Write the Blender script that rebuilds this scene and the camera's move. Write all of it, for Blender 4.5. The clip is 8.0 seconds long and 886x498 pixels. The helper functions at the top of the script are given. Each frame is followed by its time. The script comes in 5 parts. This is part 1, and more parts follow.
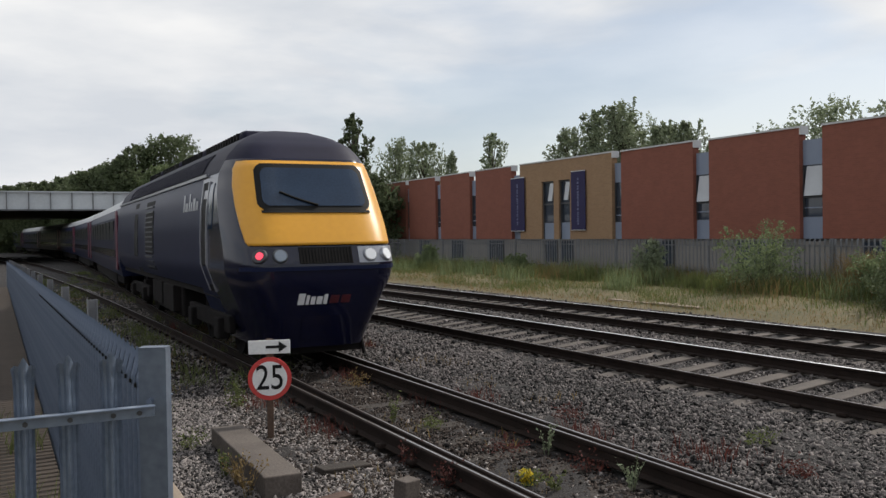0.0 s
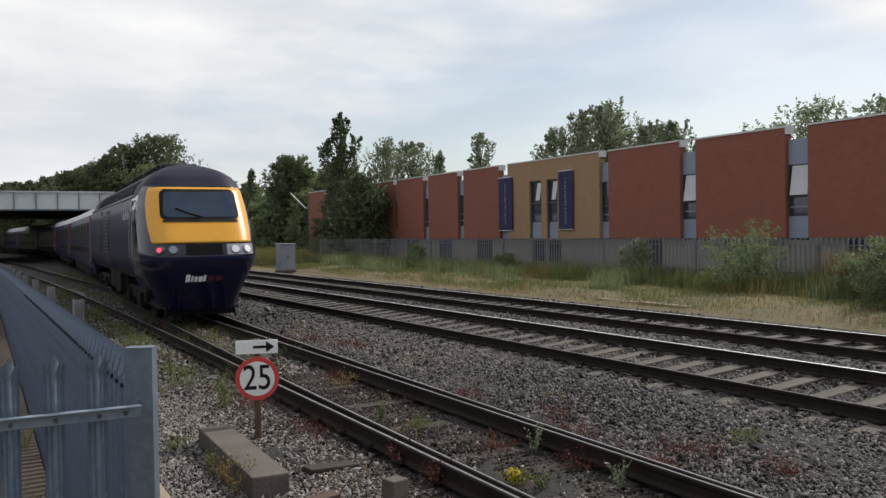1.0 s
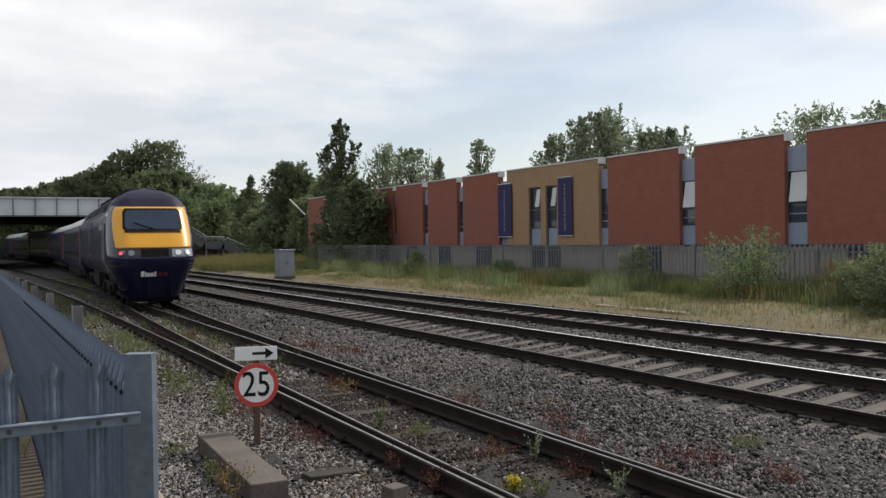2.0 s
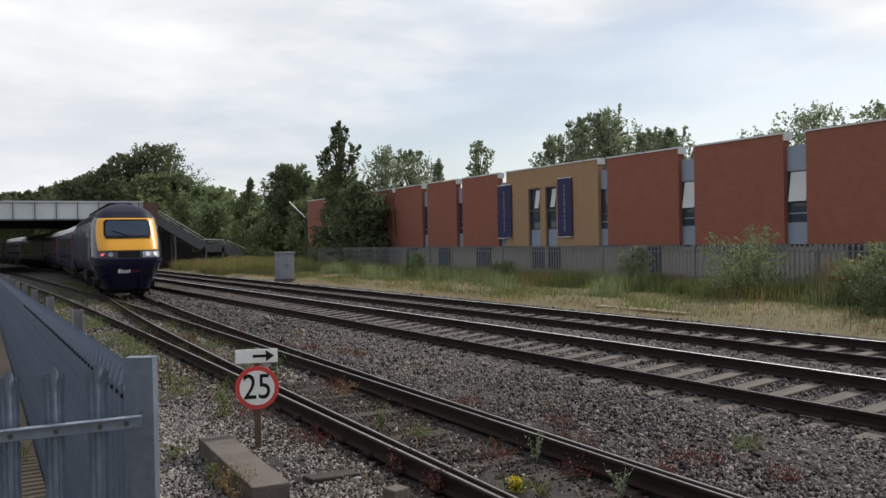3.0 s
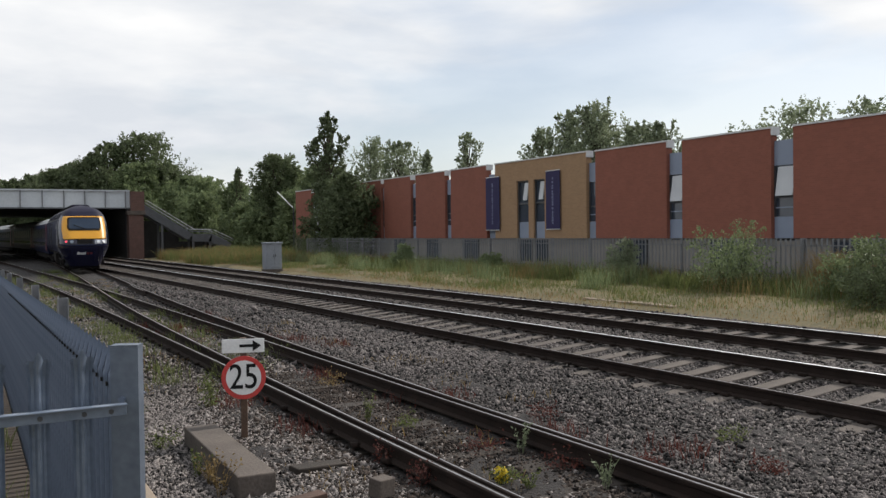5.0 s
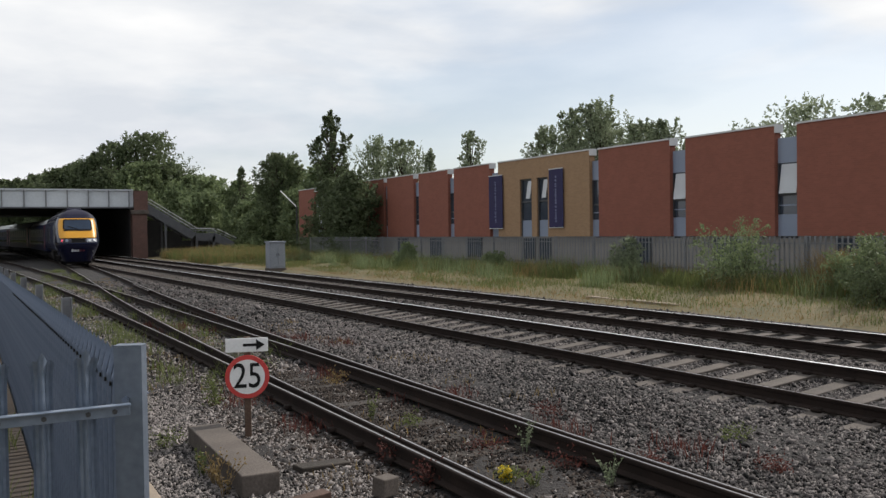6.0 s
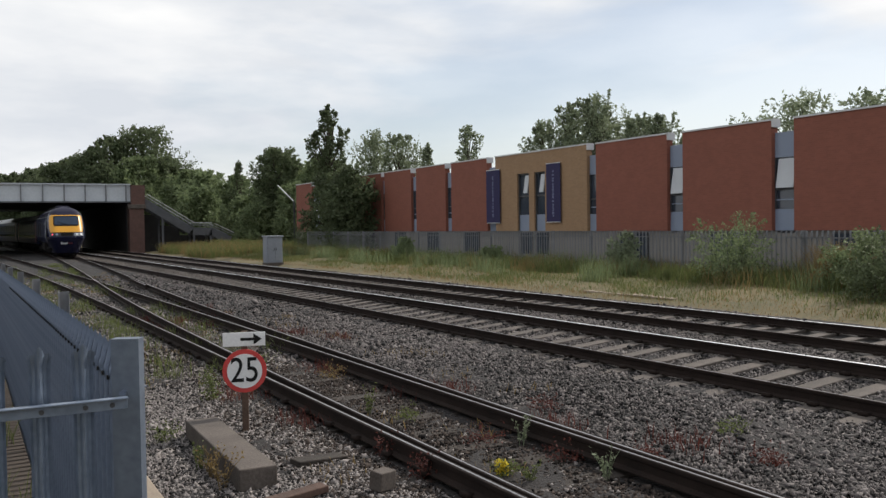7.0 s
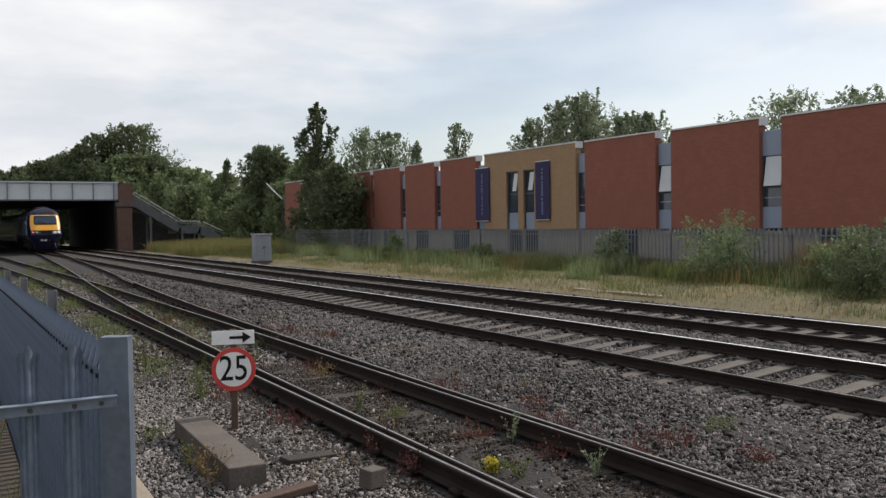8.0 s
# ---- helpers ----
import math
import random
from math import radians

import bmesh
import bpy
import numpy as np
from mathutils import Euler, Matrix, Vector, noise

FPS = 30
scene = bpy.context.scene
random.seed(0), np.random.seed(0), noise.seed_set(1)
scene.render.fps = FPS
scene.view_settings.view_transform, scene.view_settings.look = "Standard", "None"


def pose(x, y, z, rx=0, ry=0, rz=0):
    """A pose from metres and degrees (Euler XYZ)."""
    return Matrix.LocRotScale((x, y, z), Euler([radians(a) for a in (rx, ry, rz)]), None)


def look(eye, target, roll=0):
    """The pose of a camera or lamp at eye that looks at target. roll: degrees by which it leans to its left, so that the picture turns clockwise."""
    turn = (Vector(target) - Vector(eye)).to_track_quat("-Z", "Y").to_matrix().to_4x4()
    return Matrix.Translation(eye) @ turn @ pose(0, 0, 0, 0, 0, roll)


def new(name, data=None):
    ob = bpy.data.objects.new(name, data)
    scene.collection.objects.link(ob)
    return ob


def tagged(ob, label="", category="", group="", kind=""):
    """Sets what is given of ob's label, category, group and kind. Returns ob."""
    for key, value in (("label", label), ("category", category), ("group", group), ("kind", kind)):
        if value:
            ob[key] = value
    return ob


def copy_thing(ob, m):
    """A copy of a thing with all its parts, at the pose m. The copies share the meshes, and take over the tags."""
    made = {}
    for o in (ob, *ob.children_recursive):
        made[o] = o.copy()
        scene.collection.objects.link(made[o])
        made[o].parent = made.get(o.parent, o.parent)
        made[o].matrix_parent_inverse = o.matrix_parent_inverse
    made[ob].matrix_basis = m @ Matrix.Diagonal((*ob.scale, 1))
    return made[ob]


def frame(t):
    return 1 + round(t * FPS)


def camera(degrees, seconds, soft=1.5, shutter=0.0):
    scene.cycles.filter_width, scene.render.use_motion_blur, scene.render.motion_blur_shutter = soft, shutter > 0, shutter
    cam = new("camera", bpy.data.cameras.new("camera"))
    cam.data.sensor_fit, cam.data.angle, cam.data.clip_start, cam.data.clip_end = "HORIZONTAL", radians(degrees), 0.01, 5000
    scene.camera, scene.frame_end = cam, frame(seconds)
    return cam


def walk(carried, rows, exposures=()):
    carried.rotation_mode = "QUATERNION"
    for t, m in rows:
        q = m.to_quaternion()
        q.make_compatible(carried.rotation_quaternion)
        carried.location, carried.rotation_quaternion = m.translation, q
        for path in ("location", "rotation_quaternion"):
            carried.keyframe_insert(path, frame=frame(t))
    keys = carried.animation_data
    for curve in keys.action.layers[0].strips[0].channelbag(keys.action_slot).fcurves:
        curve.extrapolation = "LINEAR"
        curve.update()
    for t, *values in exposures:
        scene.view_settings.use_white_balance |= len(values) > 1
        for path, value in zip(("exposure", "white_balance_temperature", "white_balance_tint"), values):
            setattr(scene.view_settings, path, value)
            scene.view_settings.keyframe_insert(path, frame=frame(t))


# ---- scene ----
cam = camera(53.9, 8.0, soft=1.45)
PATH = [
    (0.0, pose(0.002, -0.000, 2.027, 88.98, 0.80, -27.26)),
    (0.5, pose(0.004, -0.001, 2.027, 88.85, 1.01, -27.63)),
    (1.0, pose(0.002, -0.012, 2.027, 88.94, 0.87, -28.05)),
    (1.5, pose(0.001, -0.002, 2.027, 89.20, 0.69, -28.10)),
    (3.0, pose(-0.001, -0.000, 2.028, 89.46, 1.13, -28.12)),
    (3.5, pose(-0.002, 0.008, 2.027, 89.57, 0.82, -27.85)),
    (4.0, pose(-0.002, 0.015, 2.023, 89.51, 0.72, -27.79)),
    (4.5, pose(0.003, 0.006, 2.025, 89.28, 0.71, -27.97)),
    (5.0, pose(0.002, 0.004, 2.020, 88.90, 0.69, -28.90)),
    (6.5, pose(0.005, 0.010, 2.024, 88.71, 0.86, -28.61)),
    (7.0, pose(0.003, -0.002, 2.021, 88.44, 0.83, -28.86)),
    (7.5, pose(-0.001, -0.001, 2.022, 88.46, 0.93, -29.04)),
    (8.0, pose(-0.002, -0.010, 2.020, 88.30, 0.87, -29.57)),
]
walk(cam, PATH, [(0.0, -0.25), (0.5, -0.21), (1.0, -0.17), (1.5, -0.13), (3.0, -0.09), (8.0, -0.13)])

# ---- daylight: thin bright cloud, sun from beyond the far tracks ----
SUN_AZ, SUN_EL = 80.0, 42.0   # degrees clockwise from +y, and above the horizon
world = bpy.data.worlds.new("sky")
scene.world = world
world.use_nodes = True
wn, wl = world.node_tree.nodes, world.node_tree.links
wn.clear()
sky = wn.new("ShaderNodeTexSky")
sky.sky_type, sky.sun_disc = "NISHITA", False
sky.sun_elevation, sky.sun_rotation = radians(SUN_EL), radians(SUN_AZ)
sky_gain = wn.new("ShaderNodeMixRGB")
sky_gain.blend_type = "MULTIPLY"
sky_gain.inputs[0].default_value = 1.0
sky_gain.inputs[2].default_value = (0.12, 0.12, 0.12, 1)
tc = wn.new("ShaderNodeTexCoord")
mp = wn.new("ShaderNodeMapping")
mp.inputs["Scale"].default_value = (1.3, 1.3, 4.6)
mp.inputs["Location"].default_value = (0.35, 0.1, 0.62)
cloud = wn.new("ShaderNodeTexNoise")
cloud.inputs["Scale"].default_value, cloud.inputs["Detail"].default_value = 1.5, 7.0
cloud.inputs["Roughness"].default_value, cloud.inputs["Distortion"].default_value = 0.5, 0.35
cover = wn.new("ShaderNodeValToRGB")
cover.color_ramp.elements[0].position, cover.color_ramp.elements[1].position = 0.39, 0.51
cover.color_ramp.elements[0].color, cover.color_ramp.elements[1].color = (0.5, 0.5, 0.5, 1), (1, 1, 1, 1)
tone_noise = wn.new("ShaderNodeTexNoise")
tone_noise.inputs["Scale"].default_value, tone_noise.inputs["Detail"].default_value = 2.6, 6.0
tone = wn.new("ShaderNodeValToRGB")
tone.color_ramp.elements[0].position, tone.color_ramp.elements[1].position = 0.36, 0.62
tone.color_ramp.elements[0].color, tone.color_ramp.elements[1].color = (0.79, 0.83, 0.89, 1), (1.09, 1.09, 1.09, 1)
mix = wn.new("ShaderNodeMixRGB")
bg = wn.new("ShaderNodeBackground")
bg.inputs["Strength"].default_value = 1.0
wout = wn.new("ShaderNodeOutputWorld")
wl.new(tc.outputs["Generated"], mp.inputs["Vector"])
wl.new(mp.outputs[0], cloud.inputs["Vector"])
wl.new(mp.outputs[0], tone_noise.inputs["Vector"])
wl.new(cloud.outputs["Fac"], cover.inputs[0])
wl.new(tone_noise.outputs["Fac"], tone.inputs[0])
wl.new(sky.outputs[0], sky_gain.inputs[1])
wl.new(cover.outputs[0], mix.inputs[0])
wl.new(sky_gain.outputs[0], mix.inputs[1])
wl.new(tone.outputs[0], mix.inputs[2])
wl.new(mix.outputs[0], bg.inputs[0])
wl.new(bg.outputs[0], wout.inputs[0])

sun = new("sun", bpy.data.lights.new("sun", "SUN"))
sun.data.energy, sun.data.angle, sun.data.color = 4.2, radians(1.2), (1.0, 0.94, 0.86)
az, el = radians(SUN_AZ), radians(SUN_EL)
sun.matrix_world = look((0, 0, 60), (-math.sin(az) * math.cos(el) * 10, -math.cos(az) * math.cos(el) * 10, 60 - math.sin(el) * 10))


# ---- materials ----
def surface(name, low, high, rough=0.8, metal=0.0, coarse=2.0, fine=40.0, bump=0.3, step=0.01, island=0.0, shine=0.5, spread=0.22, skew=0.0):
    """Two tones mixed by a coarse and a fine noise, with fine relief."""
    m = bpy.data.materials.new(name)
    m.use_nodes = True
    n, l = m.node_tree.nodes, m.node_tree.links
    p = n["Principled BSDF"]
    p.inputs["Roughness"].default_value, p.inputs["Metallic"].default_value = rough, metal
    p.inputs["Specular IOR Level"].default_value = shine
    co = n.new("ShaderNodeTexCoord")
    a, b = n.new("ShaderNodeTexNoise"), n.new("ShaderNodeTexNoise")
    a.inputs["Scale"].default_value, a.inputs["Detail"].default_value = coarse, 5
    b.inputs["Scale"].default_value, b.inputs["Detail"].default_value = fine, 4
    l.new(co.outputs["Object"], a.inputs["Vector"])
    l.new(co.outputs["Object"], b.inputs["Vector"])
    add = n.new("ShaderNodeMath")
    add.operation = "ADD"
    l.new(a.outputs["Fac"], add.inputs[0])
    l.new(b.outputs["Fac"], add.inputs[1])
    last = add.outputs[0]
    if island:
        geo = n.new("ShaderNodeNewGeometry")
        mul = n.new("ShaderNodeMath")
        mul.operation, mul.inputs[1].default_value = "MULTIPLY_ADD", island
        l.new(geo.outputs["Random Per Island"], mul.inputs[0])
        l.new(last, mul.inputs[2])
        last = mul.outputs[0]
    half = n.new("ShaderNodeMath")
    half.operation, half.inputs[1].default_value = "MULTIPLY", 0.5
    l.new(last, half.inputs[0])
    r = n.new("ShaderNodeValToRGB")
    mid = 0.5 + island * 0.25 + skew
    r.color_ramp.elements[0].position, r.color_ramp.elements[1].position = mid - spread - island * 0.2, mid + spread + island * 0.2
    r.color_ramp.elements[0].color, r.color_ramp.elements[1].color = (*low, 1), (*high, 1)
    l.new(half.outputs[0], r.inputs[0])
    l.new(r.outputs[0], p.inputs["Base Color"])
    if bump:
        bp = n.new("ShaderNodeBump")
        bp.inputs["Strength"].default_value, bp.inputs["Distance"].default_value = bump, step
        l.new(b.outputs["Fac"], bp.inputs["Height"])
        l.new(bp.outputs[0], p.inputs["Normal"])
    return m


def tinted(m, amount, dark=0.75):
    """Lets every object of a material differ a little in tone."""
    n, l = m.node_tree.nodes, m.node_tree.links
    p = n["Principled BSDF"]
    src = p.inputs["Base Color"].links[0].from_socket
    info = n.new("ShaderNodeObjectInfo")
    mx = n.new("ShaderNodeMixRGB")
    mx.blend_type = "MULTIPLY"
    sc = n.new("ShaderNodeMath")
    sc.operation, sc.inputs[1].default_value = "MULTIPLY", amount
    l.new(info.outputs["Random"], sc.inputs[0])
    l.new(sc.outputs[0], mx.inputs[0])
    l.new(src, mx.inputs[1])
    mx.inputs[2].default_value = (dark, dark, dark, 1)
    l.new(mx.outputs[0], p.inputs["Base Color"])
    return m


def brick_surface(name, one, two, mortar, along_y=True):
    m = surface(name, one, two, 0.85, bump=0.1)
    n, l = m.node_tree.nodes, m.node_tree.links
    p = n["Principled BSDF"]
    src = p.inputs["Base Color"].links[0].from_socket
    co = n.new("ShaderNodeTexCoord")
    sep, com = n.new("ShaderNodeSeparateXYZ"), n.new("ShaderNodeCombineXYZ")
    l.new(co.outputs["Object"], sep.inputs[0])
    l.new(sep.outputs["Y" if along_y else "X"], com.inputs["X"])
    l.new(sep.outputs["Z"], com.inputs["Y"])
    bk = n.new("ShaderNodeTexBrick")
    bk.inputs["Scale"].default_value = 1.0
    bk.inputs["Brick Width"].default_value, bk.inputs["Row Height"].default_value = 0.225, 0.075
    bk.inputs["Mortar Size"].default_value = 0.006
    bk.inputs["Color1"].default_value, bk.inputs["Color2"].default_value = (1, 1, 1, 1), (0.88, 0.88, 0.89, 1)
    bk.inputs["Mortar"].default_value = (*mortar, 1)
    l.new(com.outputs[0], bk.inputs["Vector"])
    mx = n.new("ShaderNodeMixRGB")
    mx.blend_type, mx.inputs[0].default_value = "MULTIPLY", 1.0
    l.new(src, mx.inputs[1])
    l.new(bk.outputs["Color"], mx.inputs[2])
    l.new(mx.outputs[0], p.inputs["Base Color"])
    return m


def leafy(name, low, high):
    m = surface(name, low, high, 0.6, coarse=0.7, fine=6.0, bump=0, island=1.0, shine=0.25)
    n, l = m.node_tree.nodes, m.node_tree.links
    p = n["Principled BSDF"]
    tr = n.new("ShaderNodeBsdfTranslucent")
    l.new(p.inputs["Base Color"].links[0].from_socket, tr.inputs[0])
    mx = n.new("ShaderNodeMixShader")
    mx.inputs[0].default_value = 0.45
    l.new(p.outputs[0], mx.inputs[1])
    l.new(tr.outputs[0], mx.inputs[2])
    l.new(mx.outputs[0], n["Material Output"].inputs[0])
    return m


def glowing(name, col, strength):
    m = surface(name, col, col, 0.3, bump=0)
    p = m.node_tree.nodes["Principled BSDF"]
    p.inputs["Emission Color"].default_value, p.inputs["Emission Strength"].default_value = (*col, 1), strength
    return m


# bed colour near black: holds the shade in the gaps between loose stones
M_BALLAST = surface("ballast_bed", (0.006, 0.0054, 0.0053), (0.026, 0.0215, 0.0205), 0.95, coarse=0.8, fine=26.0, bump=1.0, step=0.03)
M_STONE = surface("ballast_stone", (0.005, 0.0045, 0.0046), (0.132, 0.116, 0.112), 0.75, coarse=0.35, fine=60.0, bump=0.2, island=1.5, shine=0.3, skew=0.33)
M_STONE_DIRTY = surface("dirty_brown_stone", (0.006, 0.005, 0.0045), (0.07, 0.055, 0.047), 0.9, coarse=0.5, fine=60.0, bump=0.2, island=1.6, shine=0.2, skew=0.2)
M_STONE_PALE = surface("pale_stone", (0.009, 0.008, 0.008), (0.25, 0.225, 0.213), 0.85, coarse=0.5, fine=60.0, bump=0.2, island=1.6, shine=0.3, skew=0.28)
M_GROUND = surface("dry_grass_ground", (0.047, 0.05, 0.021), (0.178, 0.136, 0.067), 0.95, coarse=0.35, fine=9.0, bump=0.6, step=0.05)
# polished steel, lightened and roughened to hold a bright highlight
M_STEEL = surface("polished_highlight_rail", (0.62, 0.63, 0.65), (0.8, 0.81, 0.83), 0.52, 1.0, 3.0, 60.0, 0.05)
M_STEEL_DULL = surface("dull_rail_head", (0.2, 0.19, 0.19), (0.5, 0.49, 0.49), 0.36, 1.0, 0.6, 30.0, 0.05)
M_RUST = surface("rusty_rail", (0.012, 0.009, 0.008), (0.032, 0.022, 0.018), 0.9, 0.0, 4.0, 60.0, 0.3, shine=0.15)
M_SLEEPER = tinted(surface("concrete_sleeper", (0.045, 0.038, 0.033), (0.13, 0.108, 0.093), 0.9, coarse=4.0, bump=0.3), 0.7)
M_TIMBER = tinted(surface("old_timber_sleeper", (0.013, 0.010, 0.008), (0.048, 0.037, 0.029), 0.9, coarse=5.0, fine=50.0, bump=0.6), 0.7)
M_GALV = surface("galvanised_steel", (0.092, 0.122, 0.18), (0.175, 0.214, 0.288), 0.5, 0.2, 3.0, 25.0, 0.06)
M_GALV_POST = surface("dull_post_steel", (0.075, 0.095, 0.13), (0.15, 0.18, 0.225), 0.55, 0.2, 5.0, 30.0, 0.1)
# the same fence steel, lightened for sky light falling on the cross run
M_GALV_SKYLIT = surface("skylit_galvanised_steel", (0.09, 0.12, 0.17), (0.21, 0.255, 0.33), 0.45, 0.3, 4.0, 30.0, 0.08)
M_GALV_DULL = surface("weathered_fence_steel", (0.14, 0.145, 0.155), (0.22, 0.225, 0.235), 0.8, 0.0, 3.0, 25.0, 0.05)
M_CONC = surface("weathered_concrete", (0.04, 0.032, 0.027), (0.135, 0.112, 0.096), 0.9, coarse=3.0, fine=45.0, bump=0.4)
M_KERB = surface("sandy_concrete_edging", (0.2, 0.16, 0.12), (0.32, 0.26, 0.2), 0.9, coarse=3.0, bump=0.3)
M_SIGN_WHITE = surface("white_sign_face", (0.62, 0.62, 0.62), (0.8, 0.8, 0.79), 0.5, coarse=5.0, bump=0)
M_SIGN_RED = surface("red_sign_ring", (0.42, 0.03, 0.03), (0.58, 0.06, 0.05), 0.5, coarse=5.0, bump=0)
M_BLACK = surface("black_paint", (0.006, 0.006, 0.006), (0.014, 0.014, 0.014), 0.7, bump=0, shine=0.2)
M_BOARD = tinted(surface("weathered_board", (0.03, 0.022, 0.016), (0.075, 0.054, 0.038), 0.9, coarse=6.0, fine=40.0, bump=0.4), 0.8)
M_PLANK = surface("rotten_plank", (0.04, 0.023, 0.017), (0.105, 0.062, 0.046), 0.9, coarse=6.0, fine=50.0, bump=0.5)
M_POSTWOOD = surface("brown_post", (0.05, 0.03, 0.02), (0.13, 0.08, 0.055), 0.85, coarse=6.0, bump=0.4)
M_BRICK = brick_surface("red_brick", (0.205, 0.070, 0.045), (0.25, 0.088, 0.058), (1.0, 1.05, 1.1))
M_BUFF = brick_surface("buff_brick", (0.28, 0.172, 0.092), (0.335, 0.214, 0.122), (1.02, 1.05, 1.1))
M_OLDBRICK = brick_surface("old_red_brick", (0.075, 0.042, 0.034), (0.14, 0.07, 0.054), (1.2, 1.4, 1.5), along_y=False)
# soot tone taken darker, with the shadow on the bridge sides put into it
M_OLDBRICK_SIDE = brick_surface("darkened_sooty_brick", (0.028, 0.026, 0.025), (0.05, 0.046, 0.043), (1.2, 1.3, 1.4))
M_RENDER = surface("grey_buff_render", (0.18, 0.17, 0.16), (0.25, 0.235, 0.22), 0.9, coarse=1.0, bump=0.1)
M_COPING = surface("white_coping", (0.45, 0.46, 0.47), (0.6, 0.6, 0.6), 0.6, coarse=2.0, bump=0)
M_PANEL = surface("grey_blue_panel", (0.18, 0.22, 0.30), (0.24, 0.28, 0.36), 0.5, coarse=1.0, bump=0)
M_FRAME = surface("dark_window_frame", (0.03, 0.033, 0.04), (0.06, 0.064, 0.07), 0.5, bump=0)
# opaque pale panes, with the pale blue reflection put into their colour
M_PALE_PANE = surface("pale_window_pane", (0.42, 0.44, 0.47), (0.52, 0.54, 0.56), 0.5, coarse=2.0, bump=0)
# base raised towards blue-grey to include reflections in the glass
M_GLASS = surface("dark_window_glass", (0.03, 0.04, 0.055), (0.055, 0.068, 0.09), 0.06, bump=0, shine=0.6)
M_BANNER = surface("navy_banner", (0.010, 0.007, 0.048), (0.017, 0.013, 0.075), 0.7, coarse=1.5, bump=0)
M_BANNER_TEXT = surface("pale_banner_print", (0.10, 0.11, 0.2), (0.16, 0.17, 0.27), 0.7, bump=0)
M_GIRDER = surface("pale_grey_girder", (0.42, 0.45, 0.48), (0.56, 0.59, 0.62), 0.6, coarse=0.5, fine=5.0, bump=0)
M_CABINET = surface("grey_cabinet_paint", (0.19, 0.21, 0.24), (0.27, 0.29, 0.32), 0.6, coarse=1.5, fine=8.0, bump=0)
M_GIRDER_DARK = surface("dark_girder_flange", (0.05, 0.055, 0.06), (0.1, 0.1, 0.11), 0.7, bump=0)
# very dark grey of the deck underside and the retaining wall
M_BRIDGE_DARK = surface("very_dark_bridge_grey", (0.02, 0.02, 0.021), (0.045, 0.043, 0.041), 0.9, bump=0)
M_BARK = surface("bark", (0.03, 0.024, 0.018), (0.09, 0.07, 0.052), 0.95, coarse=3.0, fine=20.0, bump=0.6)
M_LEAF_DARK = leafy("dark_leaf", (0.047, 0.058, 0.033), (0.148, 0.185, 0.095))
M_LEAF_MID = leafy("green_leaf", (0.08, 0.108, 0.054), (0.235, 0.29, 0.145))
M_LEAF_GREY = leafy("grey_green_leaf", (0.115, 0.14, 0.09), (0.28, 0.325, 0.205))
M_GRASS = leafy("green_grass", (0.05, 0.068, 0.022), (0.16, 0.185, 0.065))
M_STRAW = leafy("straw_grass", (0.122, 0.083, 0.035), (0.275, 0.196, 0.086))
M_REDWEED = leafy("red_weed", (0.045, 0.014, 0.012), (0.14, 0.05, 0.04))
M_FLOWER = leafy("yellow_flower", (0.55, 0.42, 0.03), (0.7, 0.58, 0.06))
M_NAVY = surface("navy_train_paint", (0.004, 0.005, 0.019), (0.0065, 0.008, 0.028), 0.15, coarse=0.6, fine=8.0, bump=0, shine=0.5)
M_SIDE = surface("dusty_navy_side", (0.011, 0.015, 0.040), (0.018, 0.023, 0.056), 0.36, coarse=0.8, fine=6.0, bump=0, shine=0.06)
M_YELLOW = surface("warning_yellow_paint", (0.60, 0.28, 0.016), (0.68, 0.33, 0.024), 0.35, coarse=0.9, fine=10.0, bump=0)
M_ROOF = surface("dark_grey_roof", (0.007, 0.007, 0.021), (0.012, 0.012, 0.032), 0.6, coarse=1.0, fine=8.0, bump=0.05, shine=0.2)
M_COACHROOF = surface("dusty_grey_roof", (0.3, 0.31, 0.32), (0.42, 0.43, 0.44), 0.42, coarse=0.7, fine=6.0, bump=0.05)
M_UNDER = surface("grimy_underframe", (0.010, 0.0095, 0.010), (0.027, 0.024, 0.023), 0.95, bump=0.2, shine=0.1)
# bluish base carries part of the reflected sky
M_SCREEN = surface("windscreen_glass", (0.014, 0.026, 0.05), (0.025, 0.045, 0.08), 0.06, bump=0, shine=0.45)
# lamp glass coloured near white for the glare on the right-hand lamps
M_LAMP = surface("glare_white_lamp_glass", (0.72, 0.74, 0.76), (0.85, 0.86, 0.87), 0.12, bump=0)
M_LAMP_OFF = surface("unlit_lamp_glass", (0.16, 0.20, 0.25), (0.26, 0.3, 0.36), 0.12, bump=0)
M_TAIL = glowing("red_tail_light", (1.0, 0.07, 0.12), 1.1)
M_SILVER = surface("silver_band", (0.22, 0.23, 0.26), (0.34, 0.35, 0.38), 0.3, 0.4, bump=0)
M_WHITE = surface("white_marking", (0.55, 0.55, 0.56), (0.68, 0.68, 0.68), 0.5, bump=0)
M_REDMARK = surface("dark_red_marking", (0.05, 0.006, 0.010), (0.08, 0.010, 0.016), 0.5, bump=0)
M_COACHGLASS = surface("tinted_coach_glass", (0.008, 0.009, 0.012), (0.018, 0.02, 0.026), 0.3, bump=0, shine=0.15)
M_PINK = surface("magenta_door", (0.10, 0.012, 0.035), (0.15, 0.02, 0.05), 0.35, bump=0)


